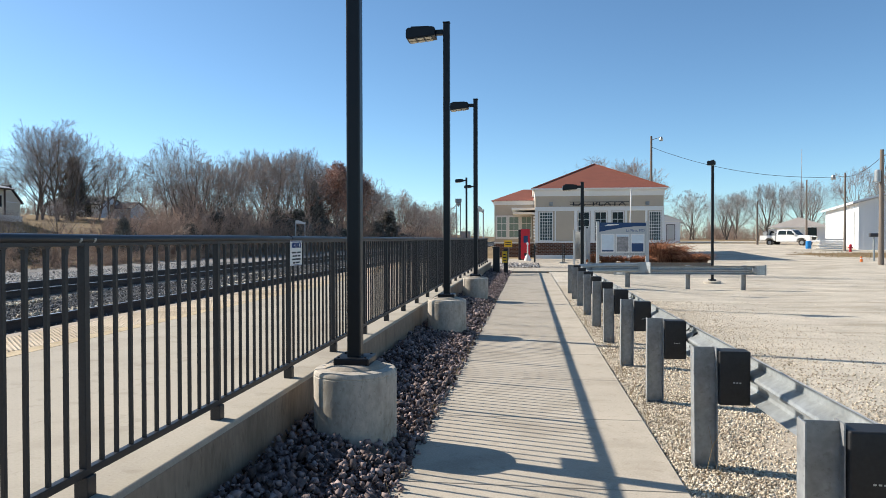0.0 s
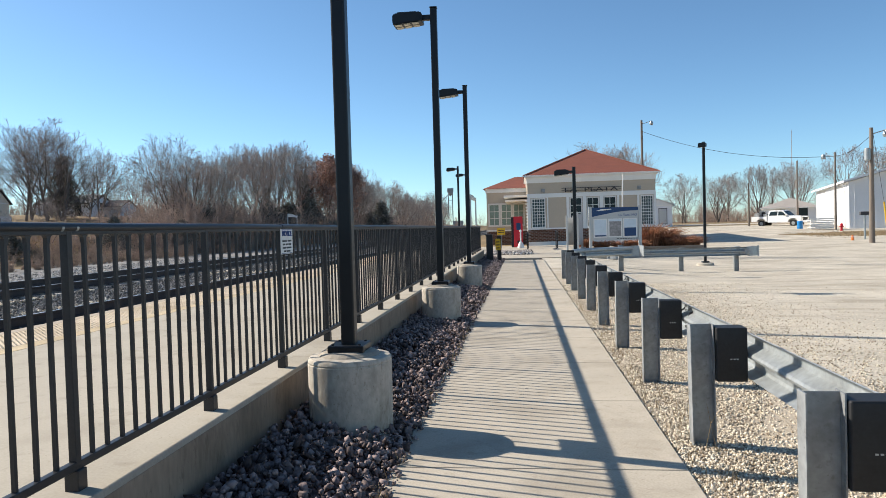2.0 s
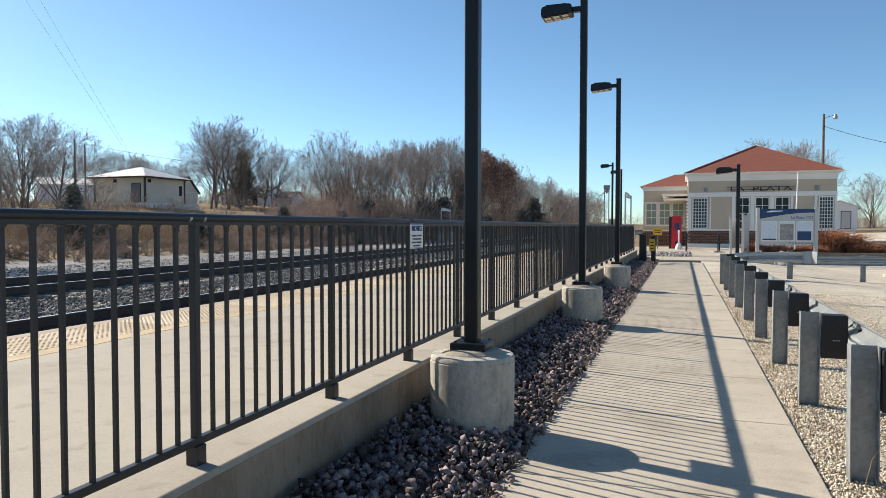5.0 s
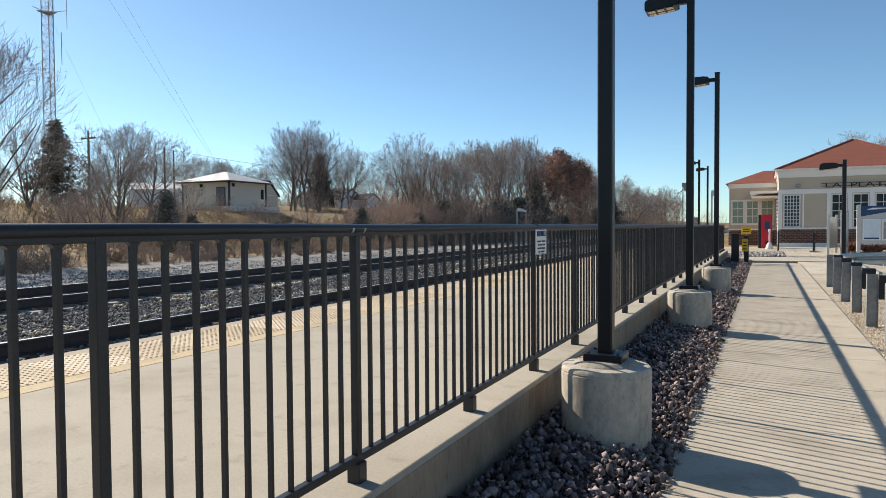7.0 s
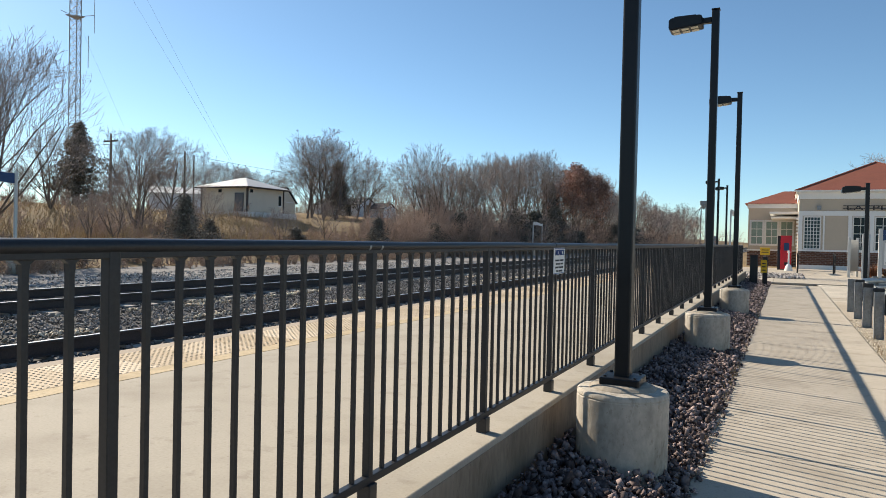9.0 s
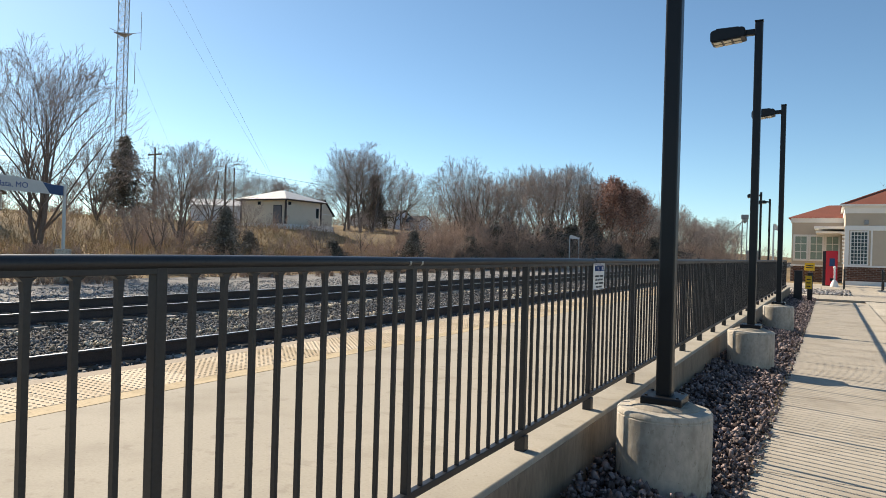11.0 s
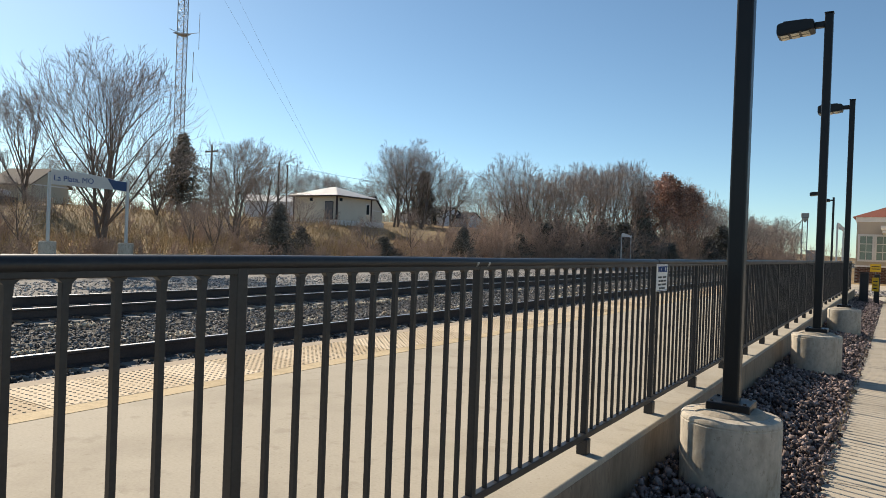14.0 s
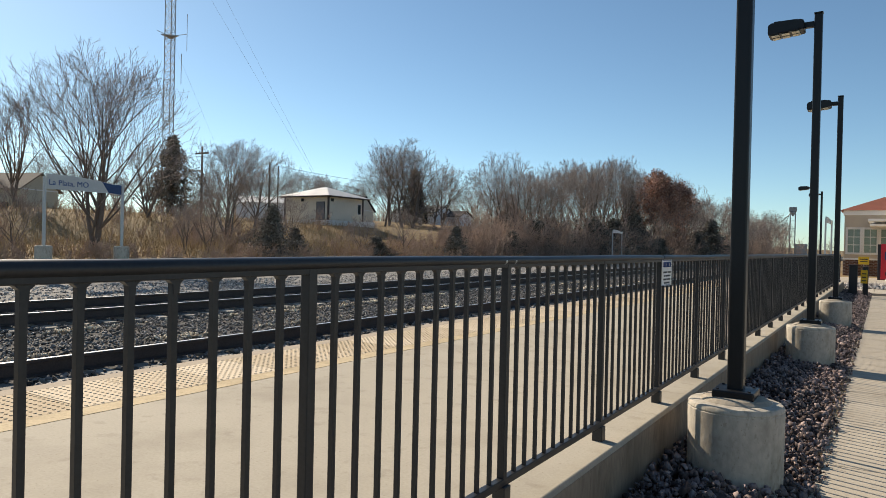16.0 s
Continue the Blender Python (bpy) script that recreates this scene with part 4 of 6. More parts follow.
for k, (a, lab) in enumerate(((-0.84, "pale poster in a white frame"), (0.0, "photo poster in a white frame"), (0.84, "white and blue poster in a white frame"))):
    fr = part("poster_frame", box(bmesh.new(), a - 0.39, a + 0.39, -0.075, -0.052, 0.78, 1.86, 0.006), WHITE_PAINT, info, "white poster frame")
    part("poster", box(bmesh.new(), a - 0.33, a + 0.33, -0.082, -0.0765, 0.84, 1.80), (PAPER, PHOTO, BLUE_PANEL)[k], fr, lab)
    if k == 2:
        part("poster_top", box(bmesh.new(), a - 0.33, a + 0.33, -0.086, -0.083, 1.32, 1.80), PAPER, fr, "white upper half")
    if k == 0:
        part("poster_stripe", box(bmesh.new(), a - 0.33, a + 0.33, -0.086, -0.083, 0.84, 0.92), BLUE_PANEL, fr, "blue lower stripe")
    if k == 1:
        part("poster_stripe", box(bmesh.new(), a - 0.33, a + 0.33, -0.086, -0.083, 1.7, 1.80), PAPER, fr, "pale heading stripe")
for k in range(8):
    part("text_bar", box(bmesh.new(), 0.1 + 0.15 * k, 0.21 + 0.15 * k, -0.056, -0.051, 0.68, 0.72), INK, info)

# angled panels of a second board beside it
kiosk = thing("notice_kiosk", "grey-beige angled notice panels on posts", "kiosk", (3.35, 41.6, -0.05))
for x0, y0, x1, y1, h in ((-0.25, 0.0, 0.25, 1.6, 2.0), (0.35, -0.2, 0.75, 1.5, 2.2)):
    d = Vector((x1 - x0, y1 - y0, 0))
    bm = box(bmesh.new(), 0, d.length, -0.04, 0.04, 0.35, h, 0.006)
    bm.transform(Matrix.Translation((x0, y0, 0)) @ Matrix.Rotation(math.atan2(d.y, d.x), 4, "Z"))
    part("panel", bm, GREY_PANEL, kiosk)
    for q in (0, 1):
        p = (x0 + q * d.x, y0 + q * d.y)
        part("post", box(bmesh.new(), p[0] - 0.06, p[0] + 0.06, p[1] - 0.06, p[1] + 0.06, -0.2, h + 0.12, 0.008), GREY_PANEL, kiosk)

# ================= station =================
SX0, SX1, SY = 0.95, 10.55, 54.0
station = thing("station", "one-storey beige station with brown brick base and red hipped roof", "building")
SD = 13.0


def wall_with_holes(x0, x1, z0, z1, holes, y0, y1):
    """A wall across y0..y1 with rectangular openings (x0, x1, z0, z1) right through it."""
    bm = bmesh.new()
    xs = sorted({x0, x1, *[h[0] for h in holes], *[h[1] for h in holes]})
    zs = sorted({z0, z1, *[h[2] for h in holes], *[h[3] for h in holes]})
    for a, b in zip(xs, xs[1:]):
        run = None
        for c, d in zip(zs, zs[1:]):
            if any(h[0] - 1e-6 < (a + b) / 2 < h[1] + 1e-6 and h[2] < (c + d) / 2 < h[3] for h in holes):
                continue
            box(bm, a, b, y0, y1, c, d)
    bmesh.ops.remove_doubles(bm, verts=bm.verts, dist=1e-4)
    return bm


WIN = [(1.24, 2.3, 1.35, 3.62), (4.15, 5.1, 1.30, 3.62), (5.42, 6.37, 1.30, 3.62), (6.70, 7.65, 1.30, 3.62), (9.45, 10.4, 1.35, 3.62)]
part("wall", wall_with_holes(SX0, SX1, 1.25, 4.80, WIN, SY, SY + 0.25), BEIGE, station, "beige stucco front wall")
part("wall", box(bmesh.new(), SX0, SX0 + 0.25, SY + 0.25, SY + SD, 0.0, 4.80), BEIGE, station)
part("wall", box(bmesh.new(), SX1 - 0.25, SX1, SY + 0.25, SY + SD, 0.0, 4.80), BEIGE, station)
part("wall", box(bmesh.new(), SX0 + 0.25, SX1 - 0.25, SY + SD - 0.25, SY + SD, 0.0, 4.80), BEIGE, station)
part("frieze", box(bmesh.new(), SX0 - 0.06, SX1 + 0.06, SY - 0.06, SY + SD + 0.06, 4.80, 5.22, 0.01), WHITE_PAINT, station, "white frieze board")
part("cornice", box(bmesh.new(), SX0 - 0.22, SX1 + 0.22, SY - 0.22, SY + SD + 0.22, 5.20, 5.36, 0.03), WHITE_PAINT, station, "white cornice")
part("band", box(bmesh.new(), SX0 - 0.04, SX1 + 0.04, SY - 0.04, SY - 0.002, 3.66, 3.98, 0.008), WHITE_PAINT, station, "white string band")
part("sill_band", box(bmesh.new(), SX0 - 0.05, SX1 + 0.05, SY - 0.06, SY - 0.002, 1.22, 1.34, 0.008), WHITE_PAINT, station, "white sill band")
for x0, x1 in ((SX0 - 0.03, SX0 + 0.22), (2.42, 2.52), (3.9, 4.12), (7.70, 7.86), (9.2, 9.36), (SX1 - 0.12, SX1 + 0.03), (5.13, 5.39), (6.40, 6.67)):
    part("pilaster", box(bmesh.new(), x0, x1, SY - 0.045, SY - 0.003, 1.34, 3.66, 0.006), WHITE_PAINT, station, "white trim board")
# hipped roof with its ridge running back
E0, E1, F0_, F1_ = SX0 - 0.3, SX1 + 0.3, SY - 0.3, SY + SD + 0.3
bm = bmesh.new()
zr, ze = 7.62, 5.36
c = (E0 + E1) / 2
b4 = [bm.verts.new(p) for p in ((E0, F0_, ze), (E1, F0_, ze), (E1, F1_, ze), (E0, F1_, ze))]
r2 = [bm.verts.new((c, F0_ + 4.2, zr)), bm.verts.new((c, F1_ - 4.2, zr))]
for q in ((b4[0], b4[1], r2[0]), (b4[1], b4[2], r2[1], r2[0]), (b4[2], b4[3], r2[1]), (b4[3], b4[0], r2[0], r2[1]), (b4[3], b4[2], b4[1], b4[0])):
    bm.faces.new(q)
roof = part("roof", bm, ROOF_RED, station, "red shingled hipped roof")
for a, b in ((b4, 0),):
    for p, q in (((E0, F0_, ze), (c, F0_ + 4.2, zr)), ((E1, F0_, ze), (c, F0_ + 4.2, zr)), ((c, F0_ + 4.2, zr), (c, F1_ - 4.2, zr))):
        part("ridge_cap", cone(bmesh.new(), p, q, 0.07, 0.07, 6), ROOF_RED, roof)
part("gutter", box(bmesh.new(), E0 - 0.05, E1 + 0.05, F0_ - 0.08, F0_ + 0.02, ze - 0.08, ze + 0.02, 0.01), WHITE_PAINT, station, "white gutter")
# windows
for i, (x0, x1, z0, z1) in enumerate(WIN):
    block = i in (0, 4)
    w = part("window", wall_with_holes(x0, x1, z0, z1, [(x0 + 0.06, x1 - 0.06, z0 + 0.06, z1 - 0.06)], SY - 0.02, SY + 0.10), WHITE_PAINT, station, "white framed window")
    nx, nz = (5, 9) if block else (2, 4)
    gx, gz = (x1 - x0 - 0.12) / nx, (z1 - z0 - 0.12) / nz
    for a in range(nx):
        for b in range(nz):
            g = 0.022 if block else 0.025
            pane = box(bmesh.new(), x0 + 0.06 + a * gx + g, x0 + 0.06 + (a + 1) * gx - g, SY + 0.02, SY + 0.07, z0 + 0.06 + b * gz + g, z0 + 0.06 + (b + 1) * gz - g, 0.012 if block else 0.0)
            part("pane", pane, GLASS_BLOCK if block else GLASS_DARK, w)
    part("muntins", box(bmesh.new(), x0 + 0.06, x1 - 0.06, SY + 0.05, SY + 0.08, z0 + 0.06, z1 - 0.06), WHITE_PAINT, w)
# lettering on rods
for z in (4.14, 4.33):
    part("sign_rod", box(bmesh.new(), 3.55, 8.0, SY - 0.16, SY - 0.13, z - 0.02, z + 0.02), INK, station, "dark horizontal sign rod")
words("sign_lettering", "LA  PLATA", 0.56, INK, station, pose(5.75, SY - 0.18, 4.04, 90, 0, 0), "dark raised letters").scale = (1.55, 0.80, 1)
for x in (2.15, 9.35):
    part("wall_light", box(bmesh.new(), x - 0.13, x + 0.13, SY - 0.14, SY - 0.003, 4.05, 4.34, 0.02), GALV_DARK, station, "small grey wall light")
part("brick_core", box(bmesh.new(), SX0 - 0.02, SX1 + 0.02, SY - 0.05, SY + 0.25, 0.28, 1.22), MORTAR, station, "mortar behind the bricks")
part("plinth", box(bmesh.new(), SX0 - 0.06, SX1 + 0.06, SY - 0.12, SY + 0.2, -0.2, 0.28, 0.01), WHITE_PAINT, station, "pale stone plinth")
for k in range(9):
    part("side_louver", box(bmesh.new(), SX0 - 0.16, SX0 - 0.03, SY + 0.05, SY + 0.6, 1.4 + 0.25 * k, 1.52 + 0.25 * k), WHITE_PAINT, station)

# left wing, set back
wing = thing("station_wing", "beige station wing with tall windows and red roof", "building")
WX0, WX1, WY = -2.55, 0.94, 61.0
WH = [(-2.32, -1.50, 1.65, 3.45), (-1.25, -0.43, 1.65, 3.45), (-0.18, 0.64, 1.65, 3.45)]
part("wall", wall_with_holes(WX0, WX1, 1.15, 4.5, WH, WY, WY + 0.25), BEIGE, wing)
part("wall", box(bmesh.new(), WX0, WX0 + 0.25, WY + 0.25, WY + 7, 0, 4.5), BEIGE, wing)
part("brick_base", box(bmesh.new(), WX0 - 0.04, WX1, WY - 0.05, WY + 0.25, -0.2, 1.12), MORTAR, wing, "mortar behind the bricks")
part("sill_band", box(bmesh.new(), WX0 - 0.05, WX1, WY - 0.07, WY - 0.002, 1.12, 1.24, 0.006), WHITE_PAINT, wing)
part("frieze", box(bmesh.new(), WX0 - 0.08, WX1, WY - 0.08, WY + 7, 4.5, 4.86, 0.01), WHITE_PAINT, wing)
bm = bmesh.new()
o = [(WX0 - 0.3, WY - 0.3, 4.86), (WX1, WY - 0.3, 4.86), (WX1, WY + 7.3, 4.86), (WX0 - 0.3, WY + 7.3, 4.86)]
v4 = [bm.verts.new(p) for p in o]
t2 = [bm.verts.new((WX0 + 2.5, WY + 2.5, 6.0)), bm.verts.new((WX1, WY + 2.5, 6.0)), bm.verts.new((WX1, WY + 4.5, 6.0)), bm.verts.new((WX0 + 2.5, WY + 4.5, 6.0))]
for k in range(4):
    bm.faces.new((v4[k], v4[(k + 1) % 4], t2[(k + 1) % 4], t2[k]))
bm.faces.new(t2), bm.faces.new(v4[::-1])
part("roof", bm, ROOF_RED, wing, "red shingled roof")
for x0, x1, z0, z1 in WH:
    w = part("window", wall_with_holes(x0 - 0.12, x1 + 0.12, z0 - 0.12, z1 + 0.12, [(x0, x1, z0, z1)], WY - 0.05, WY - 0.003), WHITE_PAINT, wing, "white framed window")
    for a in range(2):
        for b in range(3):
            gx, gz = (x1 - x0) / 2, (z1 - z0) / 3
            part("pane", box(bmesh.new(), x0 + a * gx + 0.02, x0 + (a + 1) * gx - 0.02, WY + 0.05, WY + 0.08, z0 + b * gz + 0.03, z0 + (b + 1) * gz - 0.03), BLIND_GLASS, w)
    part("muntins", box(bmesh.new(), x0, x1, WY + 0.066, WY + 0.1, z0, z1), WHITE_PAINT, w)
part("canopy", box(bmesh.new(), -0.95, 0.93, WY - 4.2, WY - 0.1, 3.86, 4.05, 0.02), WHITE_PAINT, wing, "white entrance canopy")
part("canopy_edge", box(bmesh.new(), -0.85, 0.93, WY - 4.0, WY - 0.1, 3.55, 3.70, 0.02), WHITE_PAINT, wing)

# vending machine, signs and railings by the station
vend = thing("vending_machine", "red drinks vending machine with dark side", "vending machine", (0.12, 50.2, 0.0))
part("cabinet", box(bmesh.new(), -0.42, 0.40, 0.05, 0.85, 0.0, 2.2, 0.02), INK, vend, "black cabinet")
part("front_panel", box(bmesh.new(), -0.24, 0.40, -0.03, 0.05, 0.05, 2.22, 0.015), RED_PLASTIC, vend, "glossy red front")
part("display", box(bmesh.new(), -0.05, 0.25, -0.037, -0.03, 1.25, 1.75), BLUE_PANEL, vend, "blue display patch")
part("slot", box(bmesh.new(), 0.0, 0.3, -0.038, -0.03, 0.3, 0.5), INK, vend)
st = thing("ash_urn", "white slim urn with a bell-shaped base beside the vending machine", "urn", (0.36, 48.6, 0.0))
part("base", lathe(bmesh.new(), [(0.23, 0), (0.235, 0.06), (0.19, 0.24), (0.11, 0.40), (0.05, 0.46)], n=20), WHITE_PAINT, st, "", True)
part("neck", cone(bmesh.new(), (0, 0, 0.45), (0, 0, 1.12), 0.05, 0.045, 12), WHITE_PAINT, st)
part("cap", lathe(bmesh.new(), [(0.045, 1.10), (0.075, 1.14), (0.07, 1.24), (0.03, 1.28)], n=14), WHITE_PAINT, st, "", True)
ys_ = thing("yellow_sign", "yellow sign board on short post beside the station", "sign", (-1.0, 49.0, 0.0))
part("board", box(bmesh.new(), -0.28, 0.28, -0.02, 0.02, 0.95, 1.42, 0.01), YELLOW, ys_)
part("post", box(bmesh.new(), -0.03, 0.03, 0.022, 0.08, 0, 1.35), GALV_DARK, ys_)
for k in range(2):
    part("text_bar", box(bmesh.new(), -0.2, 0.2, -0.025, -0.021, 1.1 + 0.14 * k, 1.15 + 0.14 * k), INK, ys_)
bol = thing("ticket_post", "black post cabinet with a yellow label plate", "cabinet", (-0.93, 29.6, 0.0))
part("cabinet", box(bmesh.new(), -0.15, 0.13, -0.12, 0.12, -0.05, 1.15, 0.02), BLOCK, bol)
part("cap", box(bmesh.new(), -0.17, 0.13, -0.15, 0.15, 1.15, 1.2, 0.01), BLOCK, bol)
b2 = thing("ticket_post", "black post cabinet with a yellow label plate", "cabinet", (-0.60, 30.4, 0.0))
part("cabinet", box(bmesh.new(), -0.05, 0.13, -0.1, 0.1, -0.05, 1.12, 0.02), BLOCK, b2)
part("label_plate", box(bmesh.new(), -0.12, 0.10, -0.125, -0.103, 0.5, 1.0, 0.005), YELLOW, b2, "yellow warning plate")
for k in range(3):
    part("text_bar", box(bmesh.new(), -0.08, 0.06, -0.13, -0.126, 0.58 + 0.13 * k, 0.62 + 0.13 * k), INK, b2)


def handrail(at, turn, label):
    """Two posts, a top rail with turned-down ends and a middle rail."""
    ob = thing("handrail", label, "handrail", at)
    ob.rotation_euler = (0, 0, turn)
    for y in (0, 1.5):
        part("post", cone(bmesh.new(), (0, y, -0.1), (0, y, 1.16 - 0.06 * y), 0.036, 0.036, 10), BLACK_PAINT, ob)
    rows = [(0, -0.32, 0.92, 0, -0.24, 1.14, 0.036, 0.036), (0, -0.24, 1.14, 0, 0, 1.17, 0.036, 0.036), (0, 0, 1.17, 0, 1.6, 1.08, 0.036, 0.036), (0, 1.6, 1.08, 0, 1.7, 0.86, 0.036, 0.036)]
    v, f = tubes(rows, 10)
    part("rail", np_mesh("rail", v, f, BLACK_PAINT, True), BLACK_PAINT, ob, "bent black tube")
    part("middle_rail", cone(bmesh.new(), (0, 0.02, 0.62), (0, 1.48, 0.55), 0.025, 0.025, 10), BLACK_PAINT, ob)
    return ob


handrail((0.80, 45.2, 0.0), radians(-2), "black tubular handrail beside the station steps")
handrail((2.62, 45.2, 0.0), radians(-6), "black tubular handrail beside the station steps")
flag = thing("flagpole", "slim white flagpole before the station", "flagpole", (7.1, 47.5, 0.0))
part("pole", cone(bmesh.new(), (0, 0, -0.1), (0.12, 0, 4.75), 0.05, 0.035, 10), WHITE_PAINT, flag)
part("finial", lathe(bmesh.new(), [(0.01, 4.74), (0.05, 4.79), (0.01, 4.84)], 0.12, 0, 10), WHITE_PAINT, flag)

# bricks of the station's base, front face
bl = to_mesh("brick", box(bmesh.new(), -0.136, 0.136, -0.02, 0.02, -0.047, 0.047), BRICK)
for r in range(8):
    for k in range(31):
        x = SX0 + 0.15 + 0.305 * k + (0.15 if r % 2 else 0)
        if x < SX1 - 0.05:
            part("brick", bl, None, station).location = (x, SY - 0.06, 0.34 + 0.117 * r)
for r in range(10):
    for k in range(12):
        x = WX0 + 0.12 + 0.305 * k + (0.15 if r % 2 else 0)
        if x < WX1 - 0.1:
            part("brick", bl, None, wing).location = (x, WY - 0.06, 0.0 + 0.117 * r)

# ================= trees and brush =================
tr = random.Random(11)


def put(proto, x, y, s=1.0, turn=None, sz=None, sink=0.1):
    z = float(land(x, y)) - 0.09 - sink
    m = pose(x, y, z, 0, 0, tr.uniform(0, 360) if turn is None else turn) @ Matrix.Diagonal((s / proto.scale[0], s / proto.scale[0], (sz or s) / proto.scale[2], 1))
    return copy_thing(proto, m)


def settle(ob, x, y, s=1.0, sz=None):
    ob.matrix_basis = pose(x, y, float(land(x, y)) - 0.19, 0, 0, tr.uniform(0, 360)) @ Matrix.Diagonal((s, s, sz or s, 1))
    return ob


# the large bare tree across the tracks, with several stems
big = winter_tree(tr, 10.6, 0.12, "large bare grey multi-stemmed tree across the tracks", spread=0.50, kids=(11, 5, 4, 2), forks=4, twig=0.009, low=0.12, rise=0.10, lean=0.15)
settle(big, -32.7, 19.6)
protos = []
for sp, fk, kd, ri, ln in ((0.66, 1, (12, 6, 4, 3), 0.10, 0.0), (0.58, 3, (8, 5, 4, 2), 0.09, 0.34), (0.70, 2, (9, 6, 4, 2), 0.09, 0.30), (0.54, 1, (12, 5, 4, 3), 0.14, 0.0), (0.44, 2, (10, 5, 3, 3), 0.16, 0.12)):
    protos.append(winter_tree(tr, 10, 0.15, "bare grey-brown winter tree in the tree belt", spread=sp, kids=kd, forks=fk, twig=0.0135, low=0.10, rise=ri, lean=ln))
oak = winter_tree(tr, 10, 0.2, "oak still holding russet dead leaves", leaves=21000, spread=0.72, kids=(14, 6, 5, 4), twig=0.014, low=0.08, rise=0.09)
cedar = conifer(tr, 6, 8.4, "dark cedar among the bare trees", 0.85)
spruce = conifer(tr, 9, 13.5, "tall dark spruce beside the tower", 0.65)
settle(oak, -25.6, 92.0, 1.16, 1.2)
settle(cedar, -29.0, 27.7, 0.50)
settle(spruce, -68.8, 50.2, 1.0)
settle(protos[0], -64.8, 89.4, 1.75, 1.42)
settle(protos[1], -45.8, 38.6, 0.84)
settle(protos[2], -63.0, 98.5, 1.08)
settle(protos[3], -57.3, 22.5, 1.0)
settle(protos[4], -28.2, 75.5, 1.12)
put(cedar, -65.8, 94.5, 1.15, None, 1.5)
put(protos[3], -67.4, 88.6, 1.3, None, 1.36)
put(protos[1], -63.6, 90.8, 1.25, None, 1.3)
put(protos[0], -69.5, 92.5, 1.3, None, 1.2)
for x, y, s in ((-60, 29, 1.0), (-52, 11, 1.0), (-80, 85, 0.85), (-86, 91, 0.9), (-77, 92, 0.75), (-73, 99, 0.8), (-90, 84, 0.8), (-66, 14, 1.1), (-41, 33, 0.5), (-49.5, 42, 0.8), (-52.5, 36, 0.7), (-41, 35, 0.6), (-48.5, 44, 0.8), (-57, 19, 0.9), (-33, 26.5, 0.36), (-31.5, 30, 0.3), (-31, 15, 0.34), (-32.5, 12.5, 0.42), (-31, 23.5, 0.3), (-33, 33, 0.4), (-30.5, 37.5, 0.3), (-31.5, 44, 0.38), (-30, 50, 0.4)):
    put(protos[tr.randrange(5)], x, y, s)
# far trees behind the houses
for k in range(60):
    a = radians(26 + 66 * (k + tr.random()) / 60)
    r = tr.uniform(112, 175)
    put(protos[tr.randrange(5)], -math.sin(a) * r, math.cos(a) * r, tr.uniform(0.75, 1.05))
# the belt that follows the far side of the tracks: its near end, then the long run
for k, x, y, s, sz in ((2, -30.2, 59.6, 0.9, 1.04), (1, -32.0, 66.0, 0.8, 0.86), (4, -29.6, 63.4, 0.66, 0.86), (3, -28.8, 65.6, 0.72, 0.86), (4, -30.4, 68.6, 0.8, 0.98), (1, -28.4, 71.6, 0.8, 0.96),
                      (3, -27.8, 78.6, 0.95, 1.16), (1, -29.2, 81.6, 1.0, 1.2), (4, -27.6, 84.2, 1.0, 1.3), (2, -29.4, 87.6, 1.05, 1.24), (3, -27.6, 96.0, 1.05, 1.25), (0, -34.0, 63.0, 0.85, 0.95), (4, -34.5, 72.0, 0.9, 1.0), (0, -34.0, 80.0, 1.0, 1.2), (3, -35.0, 91.0, 1.0, 1.3), (3, -26.4, 97.5, 0.9, 1.12), (1, -25.4, 101.5, 0.95, 1.16), (4, -25.8, 106.0, 0.95, 1.2)):
    put(protos[k], x, y, s, None, sz)
y = 99.0
while y < 250:
    x = -27.6 + tr.uniform(-4.5, 3.0)
    h = 1.14 + 0.10 * math.sin(y * 0.13) + tr.uniform(-0.26, 0.12)
    put(protos[tr.choice((0, 1, 4, 2, 3, 3))], x, y, h * 0.84, None, h)
    y += tr.uniform(1.8, 3.4) * (1 + max(0, y - 90) / 120)
for x, y, s, sz in ((-50, 17, 1.0, 0.7), (-26.0, 70.5, 1.1, 0.75), (-26.4, 74.0, 0.9, 0.65), (-27.6, 60, 0.9, 0.6), (-27.2, 54, 0.6, 0.42), (-27.0, 86.5, 0.72, 1.45), (-25.8, 84, 1.2, 0.95), (-22.4, 103, 0.9, 0.7), (-23.6, 88, 0.9, 0.5),
                    (-22, 110, 1.3, 1.0), (-27.0, 65, 1.0, 0.62), (-28.2, 36.2, 0.5, 0.26), (-28.5, 46.7, 0.5, 0.42), (-31.0, 31.5, 0.4, 0.30), (-26.2, 78.0, 1.1, 0.8), (-33.5, 66, 1.2, 0.85)):
    put(cedar, x, y, s, None, sz)


